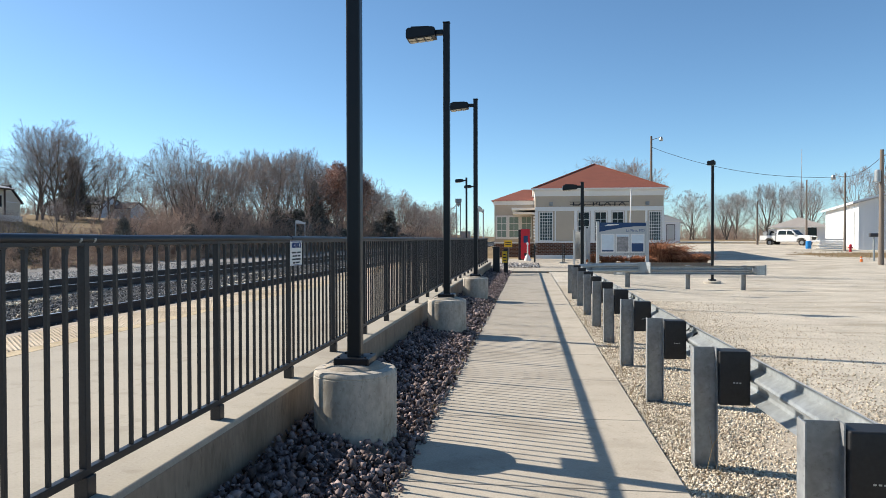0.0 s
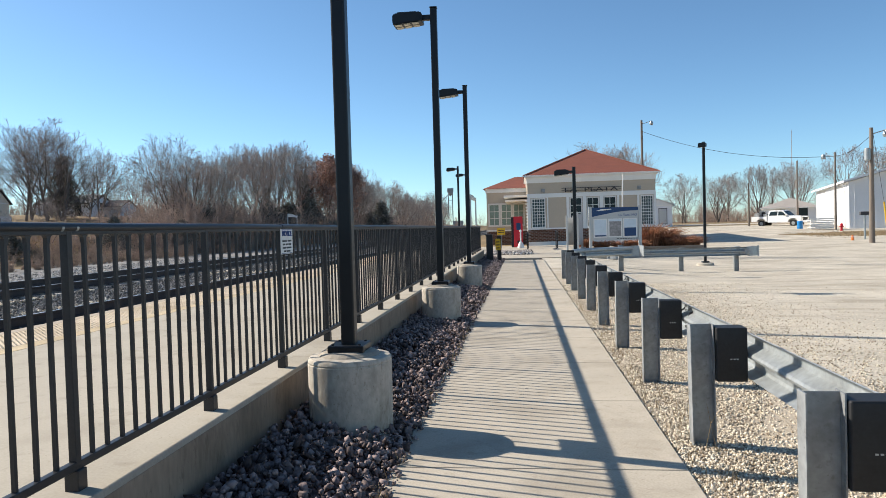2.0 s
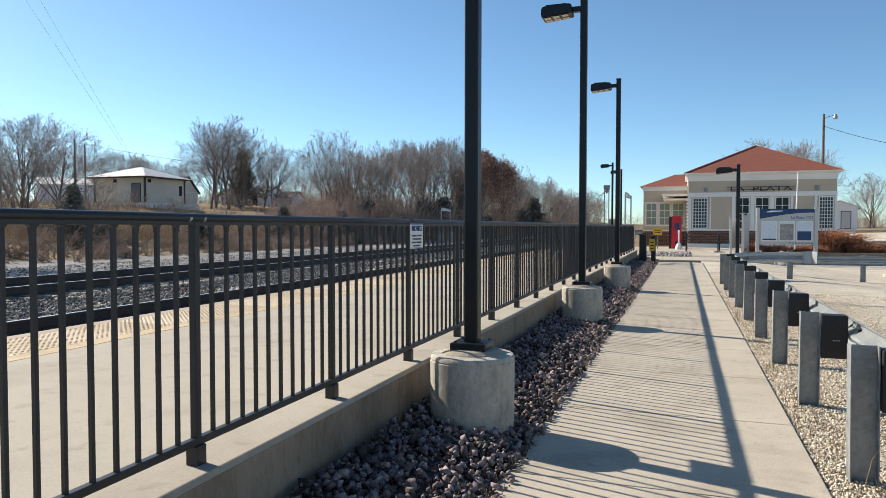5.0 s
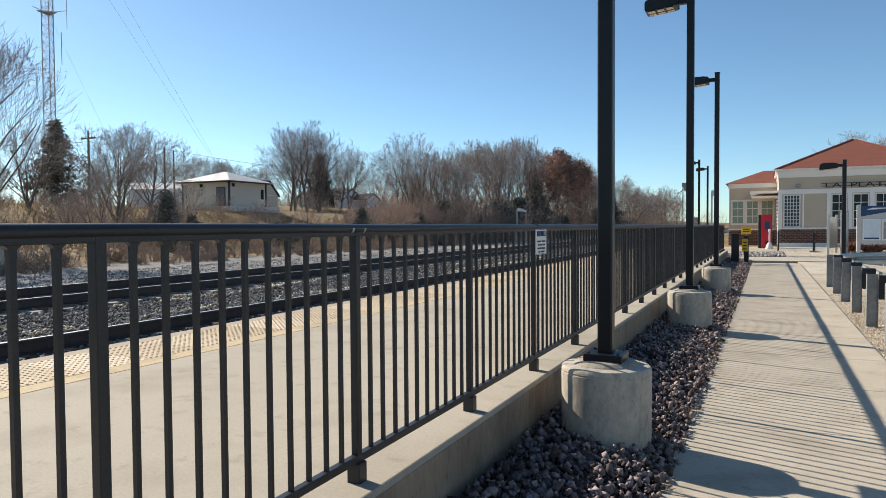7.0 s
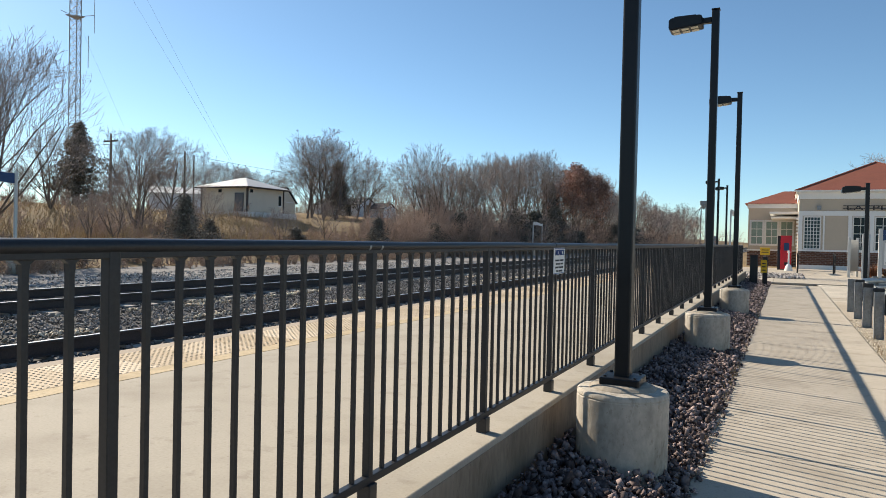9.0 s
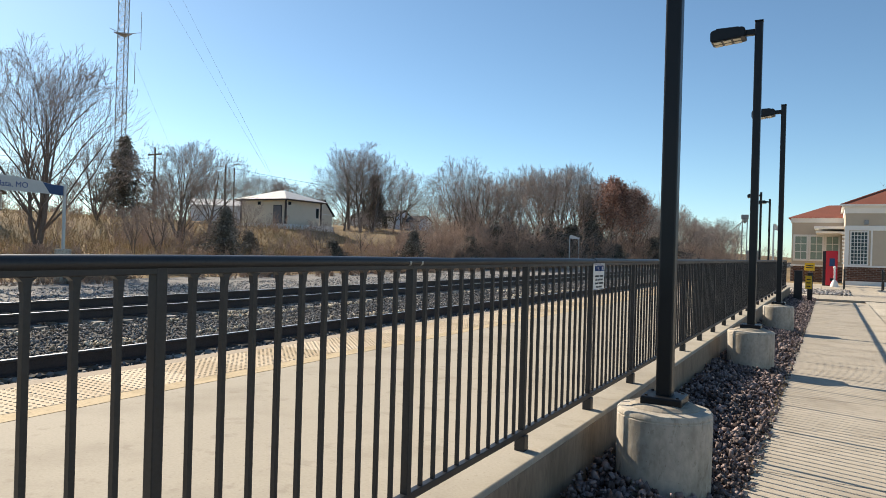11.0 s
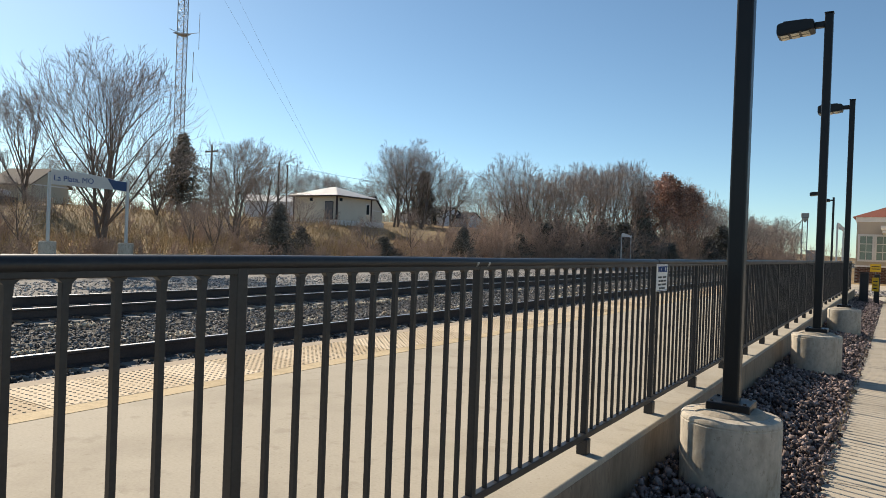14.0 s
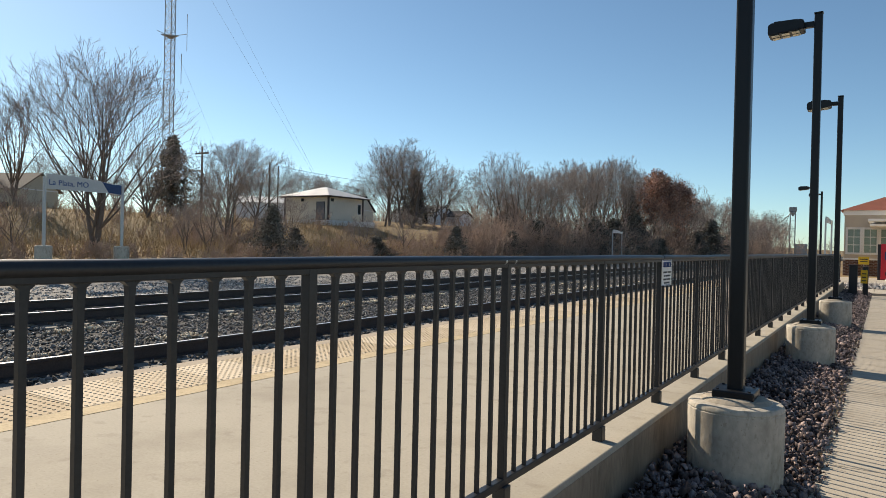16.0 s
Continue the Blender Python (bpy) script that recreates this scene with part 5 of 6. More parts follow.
def shrub(rnd, h):
    """Segments of one brushy shrub."""
    rows = []
    for _ in range(rnd.randrange(6, 10)):
        a, l = rnd.random() * 6.283, h * rnd.uniform(0.6, 1.1)
        p = Vector((rnd.gauss(0, 0.25), rnd.gauss(0, 0.25), -0.1))
        d = Vector((math.cos(a) * 0.35, math.sin(a) * 0.35, 1)).normalized()
        r = 0.016
        for s in range(4):
            d = (d + Vector([rnd.gauss(0, 0.18) for _ in range(3)])).normalized()
            q = p + d * l / 4
            rows.append((*p, *q, r, r * 0.75))
            for _ in range(5):
                e = (d + Vector([rnd.gauss(0, 0.6) for _ in range(3)])).normalized()
                m = p.lerp(q, rnd.random())
                t = m + e * l * rnd.uniform(0.14, 0.32)
                rows.append((*m, *t, 0.010, 0.006))
                for _ in range(2):
                    e2 = (e + Vector([rnd.gauss(0, 0.6) for _ in range(3)])).normalized()
                    m2 = m.lerp(t, rnd.uniform(0.4, 1))
                    rows.append((*m2, *(m2 + e2 * l * rnd.uniform(0.08, 0.18)), 0.007, 0.004))
            p, r = q, r * 0.75
    return np.array(rows)


kinds = [shrub(tr, 1.0) for _ in range(8)]


def thicket(name, label, spots, mat):
    rows = []
    for x, y, h in spots:
        k = kinds[tr.randrange(8)].copy()
        a = tr.random() * 6.283
        c, s = math.cos(a), math.sin(a)
        for o in (0, 3):
            kx, ky = k[:, o] * c - k[:, o + 1] * s, k[:, o] * s + k[:, o + 1] * c
            k[:, o], k[:, o + 1], k[:, o + 2] = kx * h * 0.9 + x, ky * h * 0.9 + y, k[:, o + 2] * h + float(land(x, y)) - 0.1
        k[:, 6:] *= 0.8 + 0.25 * h
        rows.append(k)
    v, f = tubes(np.concatenate(rows), 3)
    return tagged(part(name, np_mesh(name, v, f, mat), mat), label, "brush", kind="stuff")


spots = []
for k in range(330):
    y = 6 + 50 * tr.random()
    spots.append((-23.6 - 7.5 * tr.random() ** 1.2, y, tr.uniform(0.35, 1.1)))
thicket("brush", "tangled brown brush and saplings across the tracks", spots, BRUSH_DARK)
spots = []
for k in range(420):
    y = 57 + 150 * tr.random() ** 1.5
    spots.append((-23.8 - 9 * tr.random(), y, tr.uniform(1.3, 3.3) + 2.4 * (tr.random() < 0.4)))
for k in range(36):
    spots.append((-27.0 - 6 * tr.random(), 49 + 9 * tr.random(), tr.uniform(1.4, 3.6)))
for k in range(60):
    spots.append((-26 - 8 * tr.random(), 44 + 14 * tr.random(), tr.uniform(0.6, 1.5)))
thicket("undergrowth", "dense dark undergrowth below the tree belt", spots, BRUSH)
spots = [(-34 - 20 * tr.random(), 12 + 45 * tr.random(), tr.uniform(0.8, 2.6)) for _ in range(60)]
thicket("saplings", "thin bare saplings on the grassy slope", spots, BRUSH)
# far woods on the horizon, right across the view
spots = []
for k in range(190):
    a = radians(-62 + 80 * tr.random())
    r = tr.uniform(150, 300)
    spots.append((-math.sin(a) * r * (1 if a < 0 else 1), math.cos(a) * r, tr.uniform(3.5, 7.5)))
for k in range(330):
    a = radians(20 + 75 * tr.random())
    r = tr.uniform(125, 210)
    spots.append((-math.sin(a) * r, math.cos(a) * r, tr.uniform(2.4, 5.6)))
thicket("far_woods", "hazy grey-brown winter woods on the horizon", spots, BRUSH)

# dry grass on the slope
n = 15000
x = -29.0 - 27 * rng.random(n) ** 1.2
y = 4 + 62 * rng.random(n)
h = rng.uniform(0.25, 0.85, n)
z = land(x, y) - 0.1
lean = rng.normal(0, 0.2, (n, 2))
v, f = tubes(np.stack([x, y, z, x + lean[:, 0], y + lean[:, 1], z + h, np.full(n, 0.018), np.full(n, 0.005)], 1), 3)
tagged(part("slope_grass", np_mesh("slope_grass", v, f, DRY_GRASS), DRY_GRASS), "tall tan dry grass on the slope", "grass", kind="stuff")

# russet ornamental grasses by the information sign
def grass_clump(at, r, h, n, label):
    a, l = rng.random(n) * 6.283, rng.uniform(0.5, 1.0, n) * h
    q = rng.random(n) ** 0.5 * r * 0.5
    x0, y0 = at[0] + np.cos(a) * q, at[1] + np.sin(a) * q
    out = rng.uniform(0.2, 0.9, n) * r
    x1, y1 = x0 + np.cos(a) * out * 0.5, y0 + np.sin(a) * out * 0.5
    x2, y2 = x0 + np.cos(a) * out * 1.3, y0 + np.sin(a) * out * 1.3
    z0 = np.full(n, -0.08)
    w = np.full(n, 0.016)
    s1 = np.stack([x0, y0, z0, x1, y1, z0 + l * 0.75, w, w * 0.8], 1)
    s2 = np.stack([x1, y1, z0 + l * 0.75, x2, y2, z0 + l * rng.uniform(0.6, 1.05, n), w * 0.8, w * 0.3], 1)
    v, f = tubes(np.concatenate([s1, s2]), 3)
    return tagged(part("ornamental_grass", np_mesh("ornamental_grass", v, f, RED_GRASS), RED_GRASS), label, "grass", "grasses by the sign")


for x, y, r, h, n in ((8.2, 43.6, 0.9, 1.7, 500), (9.3, 44.0, 0.9, 1.5, 450), (10.0, 43.2, 0.8, 0.9, 350), (10.7, 43.6, 0.7, 0.8, 300), (5.2, 42.6, 0.6, 0.7, 250), (6.4, 42.8, 0.6, 0.65, 250), (7.4, 43.0, 0.7, 0.7, 300), (4.3, 43.5, 0.5, 0.9, 200)):
    grass_clump((x, y), r, h, n, "russet dry ornamental grass clump beside the sign")
bedm = thing("planting_bed", "mulched planting bed edged with low timber", "planting bed", (0, 0, 0), kind="structure")
part("mulch", box(bmesh.new(), 4.4, 11.0, 42.0, 45.2, -0.25, 0.06, 0.05), GRASS_GROUND, bedm)
part("edging", box(bmesh.new(), 4.3, 11.1, 41.86, 42.0, -0.25, 0.12, 0.02), WOOD_POLE, bedm)


# ================= houses across the tracks =================
GREY_DOOR = material("grey_steel_door", (0.16, 0.16, 0.165), 0.5)
GUTTER = material("dark_brown_gutter", (0.06, 0.045, 0.04), 0.6)


def hip_house(name, label, at, turn, w, d, h, rise, wall_mat, roof_mat, eave=0.6, openings=()):
    ob = thing(name, label, "house", at)
    ob.rotation_euler = (0, 0, turn)
    part("wall", box(bmesh.new(), -w / 2, w / 2, -d / 2, d / 2, -1.6, h), wall_mat, ob)
    bm = bmesh.new()
    W, D = w / 2 + eave, d / 2 + eave
    v = [bm.verts.new(p) for p in ((-W, -D, h), (W, -D, h), (W, D, h), (-W, D, h))]
    e = max(0.0, W - D)
    t = [bm.verts.new((-e - 0.01, 0, h + rise)), bm.verts.new((e + 0.01, 0, h + rise))]
    for q in ((v[0], v[1], t[1], t[0]), (v[1], v[2], t[1]), (v[2], v[3], t[0], t[1]), (v[3], v[0], t[0])):
        bm.faces.new(q)
    bm.faces.new(v[::-1])
    part("roof", bm, roof_mat, ob)
    part("fascia", box(bmesh.new(), -W, W, -D, D, h - 0.12, h - 0.003), GUTTER if eave > 0.62 else WHITE_PAINT, ob, "eave board")
    if eave > 0.62:
        for cx, cy in ((-w / 2, -d / 2), (w / 2, -d / 2), (w / 2, d / 2)):
            part("downpipe", box(bmesh.new(), cx - 0.09, cx + 0.09, cy - 0.09, cy + 0.09, -0.4, h - 0.13), GUTTER, ob, "dark brown downpipe")
    for face, u, z0, ww, hh, mat_, kind in openings:
        fr = bmesh.new()
        gl = bmesh.new()
        if face == "front":
            box(fr, u - ww / 2 - 0.08, u + ww / 2 + 0.08, -d / 2 - 0.05, -d / 2 - 0.003, z0 - 0.08, z0 + hh + 0.08)
            box(gl, u - ww / 2, u + ww / 2, -d / 2 - 0.07, -d / 2 - 0.052, z0, z0 + hh)
        else:
            sx = 1 if face == "right" else -1
            a, b = sorted((sx * w / 2 + sx * 0.003, sx * w / 2 + sx * 0.05))
            box(fr, a, b, u - ww / 2 - 0.08, u + ww / 2 + 0.08, z0 - 0.08, z0 + hh + 0.08)
            a, b = sorted((sx * w / 2 + sx * 0.052, sx * w / 2 + sx * 0.07))
            box(gl, a, b, u - ww / 2, u + ww / 2, z0, z0 + hh)
        o = part(kind, fr, WHITE_PAINT if kind == "window" else DARK_ROOF, ob)
        part("pane" if kind == "window" else "leaf", gl, mat_, o)
    return ob


def gable_house(label, at, turn, w, d, h, rise, wall_mat, roof_mat, openings=()):
    """Gable ends on the x sides."""
    ob = hip_house("house", label, at, turn, w, d, h, 0.05, wall_mat, roof_mat, 0.02, openings)
    bm = prism(bmesh.new(), [(-d / 2, h), (d / 2, h), (0, h + rise)], "x", -w / 2, w / 2)
    part("gable", bm, wall_mat, ob)
    for s in (-1, 1):
        k = d / 2 + 0.35
        o = [(s * k, h - 0.35 * rise / (d / 2)), (0, h + rise), (0, h + rise + 0.14), (s * k, h - 0.35 * rise / (d / 2) + 0.14)]
        part("roof_slope", prism(bmesh.new(), o, "x", -w / 2 - 0.3, w / 2 + 0.3), roof_mat, ob)
    return ob


def steer(x, y):
    """The turn of a front that faces the walkway's start."""
    return math.atan2(y, x) + math.pi / 2


# cream hip-roofed building whose corner points at the tracks
hx, hy = -58.4, 64.3
hip_house("house", "small cream building with pale metal hipped roof", (hx, hy, 4.1), 0.0, 7.0, 6.3, 2.87, 1.3, TAN_WALL, METAL_ROOF, 0.7,
          [("front", 2.3, 0.05, 1.15, 2.05, GREY_DOOR, "door"), ("right", 2.45, 0.9, 0.5, 1.2, GLASS_DARK, "window"), ("front", -0.6, 2.3, 0.32, 0.22, GLASS_DARK, "wall_light"), ("right", -2.5, 2.3, 0.32, 0.22, GLASS_DARK, "wall_light")])
gable_house("low house with dark shingle roof behind the cream building", (-69.6, 80.0, 4.0), radians(12), 8.5, 6.0, 2.4, 2.0, TAN_WALL, DARK_ROOF)
gable_house("white clapboard house with dark roof", (-73.0, 107.6, 5.1), radians(2), 9.0, 7.0, 2.1, 1.35, SHED_WHITE, DARK_ROOF,
            [("front", -2.2, 0.9, 0.9, 1.3, GLASS_DARK, "window"), ("front", 0.2, 0.9, 0.9, 1.3, GLASS_DARK, "window"), ("right", 0.0, 0.8, 1.0, 1.4, GLASS_DARK, "window"), ("front", 2.6, 0.1, 0.95, 2.0, GLASS_DARK, "door")])
gable_house("small white outbuilding with dark roof", (-67.8, 110.6, 5.1), radians(4), 4.5, 5.0, 1.6, 1.0, SHED_WHITE, DARK_ROOF)
gable_house("pale low house behind bare trees", (-92, 33, 4.3), radians(70), 12, 7, 2.5, 1.6, CREAM, METAL_ROOF, [("front", -3, 0.9, 1.4, 1.3, GLASS_DARK, "window"), ("front", 3, 0.9, 1.4, 1.3, GLASS_DARK, "window")])
gable_house("weathered grey house behind bare trees", (-76.4, 37.3, 4.1), radians(20), 5, 5, 2.2, 1.6, CREAM, WOOD_POLE)
gable_house("white shed seen beyond the slope", (-77, 73, 4.7), radians(40), 9, 5, 2.3, 0.9, SHED_WHITE, METAL_ROOF)
wallp = thing("retaining_wall", "low pale concrete ledge before the cream building", "wall", (0, 0, 0), kind="structure")
part("ledge", sweep(bmesh.new(), [(-73, 52.5, 3.9), (-63, 59.3, 3.95), (-54.3, 60.2, 3.95), (-53.9, 68.5, 3.95)], [(-0.25, -0.55), (0.25, -0.55), (0.25, 0.12), (-0.25, 0.12)]), WHITE_PAINT, wallp)

# dark trailer on the slope
trailer = thing("utility_trailer", "dark utility trailer parked on the far lawn", "trailer", (-55.0, 24.4, 2.55))
trailer.rotation_euler = (0, 0, radians(-60))
part("box", box(bmesh.new(), -1.6, 1.6, -0.8, 0.8, 0.35, 1.45, 0.04), DARK_ROOF, trailer)
part("cover", box(bmesh.new(), -1.0, 0.9, -0.7, 0.7, 1.45, 1.95, 0.2), SHED_WHITE, trailer, "white rounded cover")
for s in (-1, 1):
    part("wheel", cone(bmesh.new(), (0.2, s * 0.8, 0.25), (0.2, s * 0.95, 0.25), 0.33, 0.33, 16), RUBBER, trailer)

# ================= lattice tower =================
tower = thing("lattice_tower", "tall galvanised lattice radio tower with guy wires", "tower", (-89.3, 64.3, 4.4))
legs = [(0.82 * math.cos(a), 0.82 * math.sin(a)) for a in (0.3, 0.3 + 2.0944, 0.3 + 4.1888)]
for lx, ly in legs:
    part("leg", cone(bmesh.new(), (lx, ly, -0.3), (lx, ly, 62), 0.075, 0.075, 6), STEEL_LATTICE, tower)
rows = []
for k in range(52):
    z = 1.2 * k
    for i in range(3):
        a, b = legs[i], legs[(i + 1) % 3]
        rows.append((*a, z, *b, z + 1.2, 0.03, 0.03))
        rows.append((*b, z, *a, z + 1.2, 0.03, 0.03))
        rows.append((*a, z, *b, z, 0.03, 0.03))
v, f = tubes(rows, 4)
part("bracing", np_mesh("bracing", v, f, STEEL_LATTICE), STEEL_LATTICE, tower, "galvanised diagonal bracing")
for dx in (-1.5, 1.9):
    part("antenna_arm", cone(bmesh.new(), (0, 0, 26.9), (dx * 0.7, dx * 1.0, 27.5), 0.05, 0.04, 6), STEEL_LATTICE, tower)
part("antenna", cone(bmesh.new(), (1.3, 1.9, 25), (1.3, 1.9, 30.5), 0.04, 0.04, 6), STEEL_LATTICE, tower)
part("antenna", cone(bmesh.new(), (0.9, 1.3, 20), (0.9, 1.3, 24.5), 0.05, 0.05, 6), STEEL_LATTICE, tower)
part("work_platform", prism(bmesh.new(), [(x * 1.7, y * 1.7) for x, y in legs], "z", 26.8, 26.95), STEEL_LATTICE, tower, "small triangular platform")
for gx, gy, gz, top in ((21.0, 14.8, 0.0, 42.0), (20.8, 14.6, 0.0, 47.5), (18.3, -1.2, 0.0, 27.0)):
    part("guy_wire", cone(bmesh.new(), (0, 0, top), (gx, gy, gz), 0.012, 0.012, 4), STEEL_LATTICE, tower)


# ================= utility poles and wires =================
def utility_pole(x, y, h, label, arm=0.0, r=0.15, turn=0.0, lamp=False, can=False):
    z = float(land(x, y)) - 0.1
    ob = thing("utility_pole", label, "utility pole", (x, y, z), "utility poles")
    ob.rotation_euler = (0, 0, turn)
    part("pole", cone(bmesh.new(), (0, 0, -0.3), (0, 0, h), r, r * 0.62, 12), WOOD_POLE, ob)
    if arm:
        part("crossarm", box(bmesh.new(), -arm, arm, -0.06, 0.06, h - 0.75, h - 0.6, 0.01), WOOD_POLE, ob)
        for q in (-0.9, -0.45, 0.45, 0.9):
            part("insulator", cone(bmesh.new(), (q * arm, 0, h - 0.6), (q * arm, 0, h - 0.42), 0.05, 0.035, 8), GALV_DARK, ob)
    if lamp:
        part("lamp_arm", cone(bmesh.new(), (0, 0, h - 0.4), (0.9, -0.2, h - 0.15), 0.03, 0.03, 8), GALV, ob)
        part("lamp_head", lathe(bmesh.new(), [(0.16, h - 0.55), (0.2, h - 0.4), (0.12, h - 0.15), (0.05, h - 0.1)], 0.95, -0.2, 14), GALV, ob, "grey area light")
    if can:
        part("transformer", lathe(bmesh.new(), [(0.15, h - 2.0), (0.17, h - 1.95), (0.17, h - 1.3), (0.13, h - 1.24)], -0.32, 0, 16), GALV, ob, "grey transformer can")
    return ob


def cable(a, b, sag, label):
    a, b = Vector(a), Vector(b)
    pts = [a.lerp(b, q / 16) - Vector((0, 0, 4 * sag * (q / 16) * (1 - q / 16))) for q in range(17)]
    rows = [(*p, *q, 0.02, 0.02) for p, q in zip(pts, pts[1:])]
    v, f = tubes(rows, 4)
    return tagged(part("overhead_cable", np_mesh("overhead_cable", v, f, WIRE), WIRE), label, "cable", "overhead cables")


utility_pole(-59.0, 46.5, 7.4, "weathered utility pole with crossarm near the tower", 1.0)
utility_pole(-61.9, 58.5, 7.2, "weathered wooden utility pole beside the cream building")
utility_pole(-61.0, 59.0, 6.8, "weathered wooden utility pole beside the cream building", 0, 0.11)
utility_pole(13.05, 74.0, 11.8, "dark wooden utility pole with area light behind station", 0, 0.17, 0, True)
utility_pole(21.8, 45.3, 7.1, "weathered wooden utility pole with transformer can", 0, 0.17, 0.4, True, True)
utility_pole(27.9, 64.5, 6.9, "weathered wooden utility pole before the white shed", 0, 0.11, 2.6, True)
utility_pole(24.2, 76.0, 4.6, "short wooden utility pole beyond the lot", 0, 0.13)
utility_pole(33.6, 88.0, 7.6, "weathered wooden utility pole beyond the truck", 0, 0.13)
utility_pole(-28.5, 92, 10.5, "wooden line pole in the tree belt", 0.9, 0.15)
cable((13.05, 74, 11.0), (27.9, 64.5, 6.9), 1.0, "dark overhead cable sagging from the station pole")
cable((27.9, 64.5, 6.9), (21.8, 45.3, 6.5), 0.3, "dark overhead cable between wooden poles")
cable((-59.0, 46.5, 10.0), (-61.9, 58.5, 10.6), 0.2, "dark overhead cable between wooden poles")
cable((-61.9, 58.5, 10.6), (-70, 130, 13.0), 1.0, "dark overhead cable above the houses")
cable((-90, 40, 12.0), (-59.0, 46.5, 10.0), 0.8, "dark overhead cable by the tower")
cable((-70, 130, 15.0), (-28.5, 92, 10.3), 0.8, "dark overhead cable towards the tree belt")
cable((-28.5, 92, 10.3), (-24, 240, 12), 1.2, "dark overhead cable along the tree belt")
mast = thing("radio_mast", "slim distant radio mast", "mast", (52.6, 140.8, 1.2))
v, f = tubes([(0, 0, 0, 0, 0, 17.5, 0.11, 0.04)], 6)
part("mast_tube", np_mesh("mast_tube", v, f, STEEL_LATTICE), STEEL_LATTICE, mast)
part("mast_foot", box(bmesh.new(), -0.4, 0.4, -0.4, 0.4, -0.3, 0.15, 0.03), PEDESTAL, mast)

# distant grain elevator
silo = thing("grain_elevator", "distant grain elevator leg with hopper head", "grain elevator", (-29.7, 298.8, 0.5))
for s in (-1, 1):
    part("leg", box(bmesh.new(), s * 0.9 - 0.18, s * 0.9 + 0.18, -0.2, 0.2, -0.5, 17.5), GALV_DARK, silo)
part("head", box(bmesh.new(), -1.35, 1.35, -0.7, 0.7, 16.6, 18.4, 0.25), GALV_DARK, silo)
part("hopper", lathe(bmesh.new(), [(0.25, 14.9), (0.9, 16.0), (0.9, 16.6)], n=12), GALV_DARK, silo)
for k in range(5):
    part("cross_brace", box(bmesh.new(), -0.72, 0.72, -0.08, 0.08, 3 * k + 1.0, 3 * k + 1.16), GALV_DARK, silo)
v, f = tubes([(-0.6, 0, 16, -9, 0, 8, 0.16, 0.16), (-0.6, 0, 17, -5, 0, 6, 0.12, 0.12)], 6)
part("chute", np_mesh("chute", v, f, GALV_DARK), GALV_DARK, silo)
part("shed", box(bmesh.new(), 1.2, 5.2, -1.5, 1.5, -0.5, 4.2, 0.05), GALV_DARK, silo, "grey shed at the foot of the elevator")

# ================= beyond the lot =================
shed = thing("storage_building", "white ribbed steel storage building with low gabled roof", "building", (29.65, 65.9, 0.65))
shed.rotation_euler = (0, 0, radians(-15.5))
W, L, H = 14.0, 23.0, 4.05
part("wall", box(bmesh.new(), 0, W, 0, L, -0.4, H), SHED_WHITE, shed)
part("gable", prism(bmesh.new(), [(0, H), (W, H), (W / 2, H + 2.0)], "y", 0.0, 0.2), SHED_WHITE, shed)
for x in np.arange(0.45, W, 0.9):
    part("rib", box(bmesh.new(), x - 0.03, x + 0.03, -0.022, 0.002, -0.3, H), SHED_WHITE, shed)
for y in np.arange(0.45, L, 0.9):
    part("rib", box(bmesh.new(), -0.022, 0.002, y - 0.03, y + 0.03, -0.3, H), SHED_WHITE, shed)
bm = prism(bmesh.new(), [(-0.5, H - 0.10), (W / 2, H + 2.02), (W + 0.5, H - 0.10), (W + 0.5, H + 0.10), (W / 2, H + 2.22), (-0.5, H + 0.10)], "y", -0.5, L + 0.4)
part("roof", bm, SHED_WHITE, shed, "white low-pitched steel roof")
for a in (2.2, 8.0):
    d = part("door", box(bmesh.new(), -0.06, -0.024, a, a + 3.0, -0.2, 3.2, 0.01), SHED_WHITE, shed, "white overhead door")
    for k in range(5):
        part("panel_line", box(bmesh.new(), -0.072, -0.061, a + 0.05, a + 2.95, 0.4 + 0.55 * k, 0.43 + 0.55 * k), GREY_PANEL, d)
    part("frame", box(bmesh.new(), -0.05, -0.003, a - 0.14, a + 3.14, -0.3, 3.34), GREY_PANEL, d)
for a in (4.0, 10.0):
    w = part("window", box(bmesh.new(), a - 0.7, a + 0.7, -0.06, -0.025, 1.3, 2.3, 0.01), WHITE_PAINT, shed)
    part("pane", box(bmesh.new(), a - 0.6, a + 0.6, -0.075, -0.061, 1.38, 2.22), GLASS_DARK, w)

hip_house("house", "small pale house with grey hipped roof beyond the lot", (38.3, 103.2, 1.1), radians(-20), 6.4, 6.6, 2.0, 1.4, SHED_WHITE, ROOF_TAN, 0.55,
          [("front", 1.6, 0.1, 1.0, 1.9, GLASS_DARK, "door"), ("front", -1.2, 0.8, 1.2, 0.9, GLASS_DARK, "window")])
gable_house("small white shed beyond the station", (18.5, 95.0, 1.25), radians(80), 7.5, 3.5, 2.5, 0.7, SHED_WHITE, METAL_ROOF, [("left", -0.6, 0.1, 0.9, 1.9, GREY_PANEL, "door")])

# pickup with a service bed
truck = thing("pickup_truck", "white crew-cab pickup truck with loaded service bed, parked", "pickup truck", (27.0, 75.2, 0.74))
truck.rotation_euler = (0, 0, radians(-44))
truck.scale = (0.88, 0.88, 0.88)


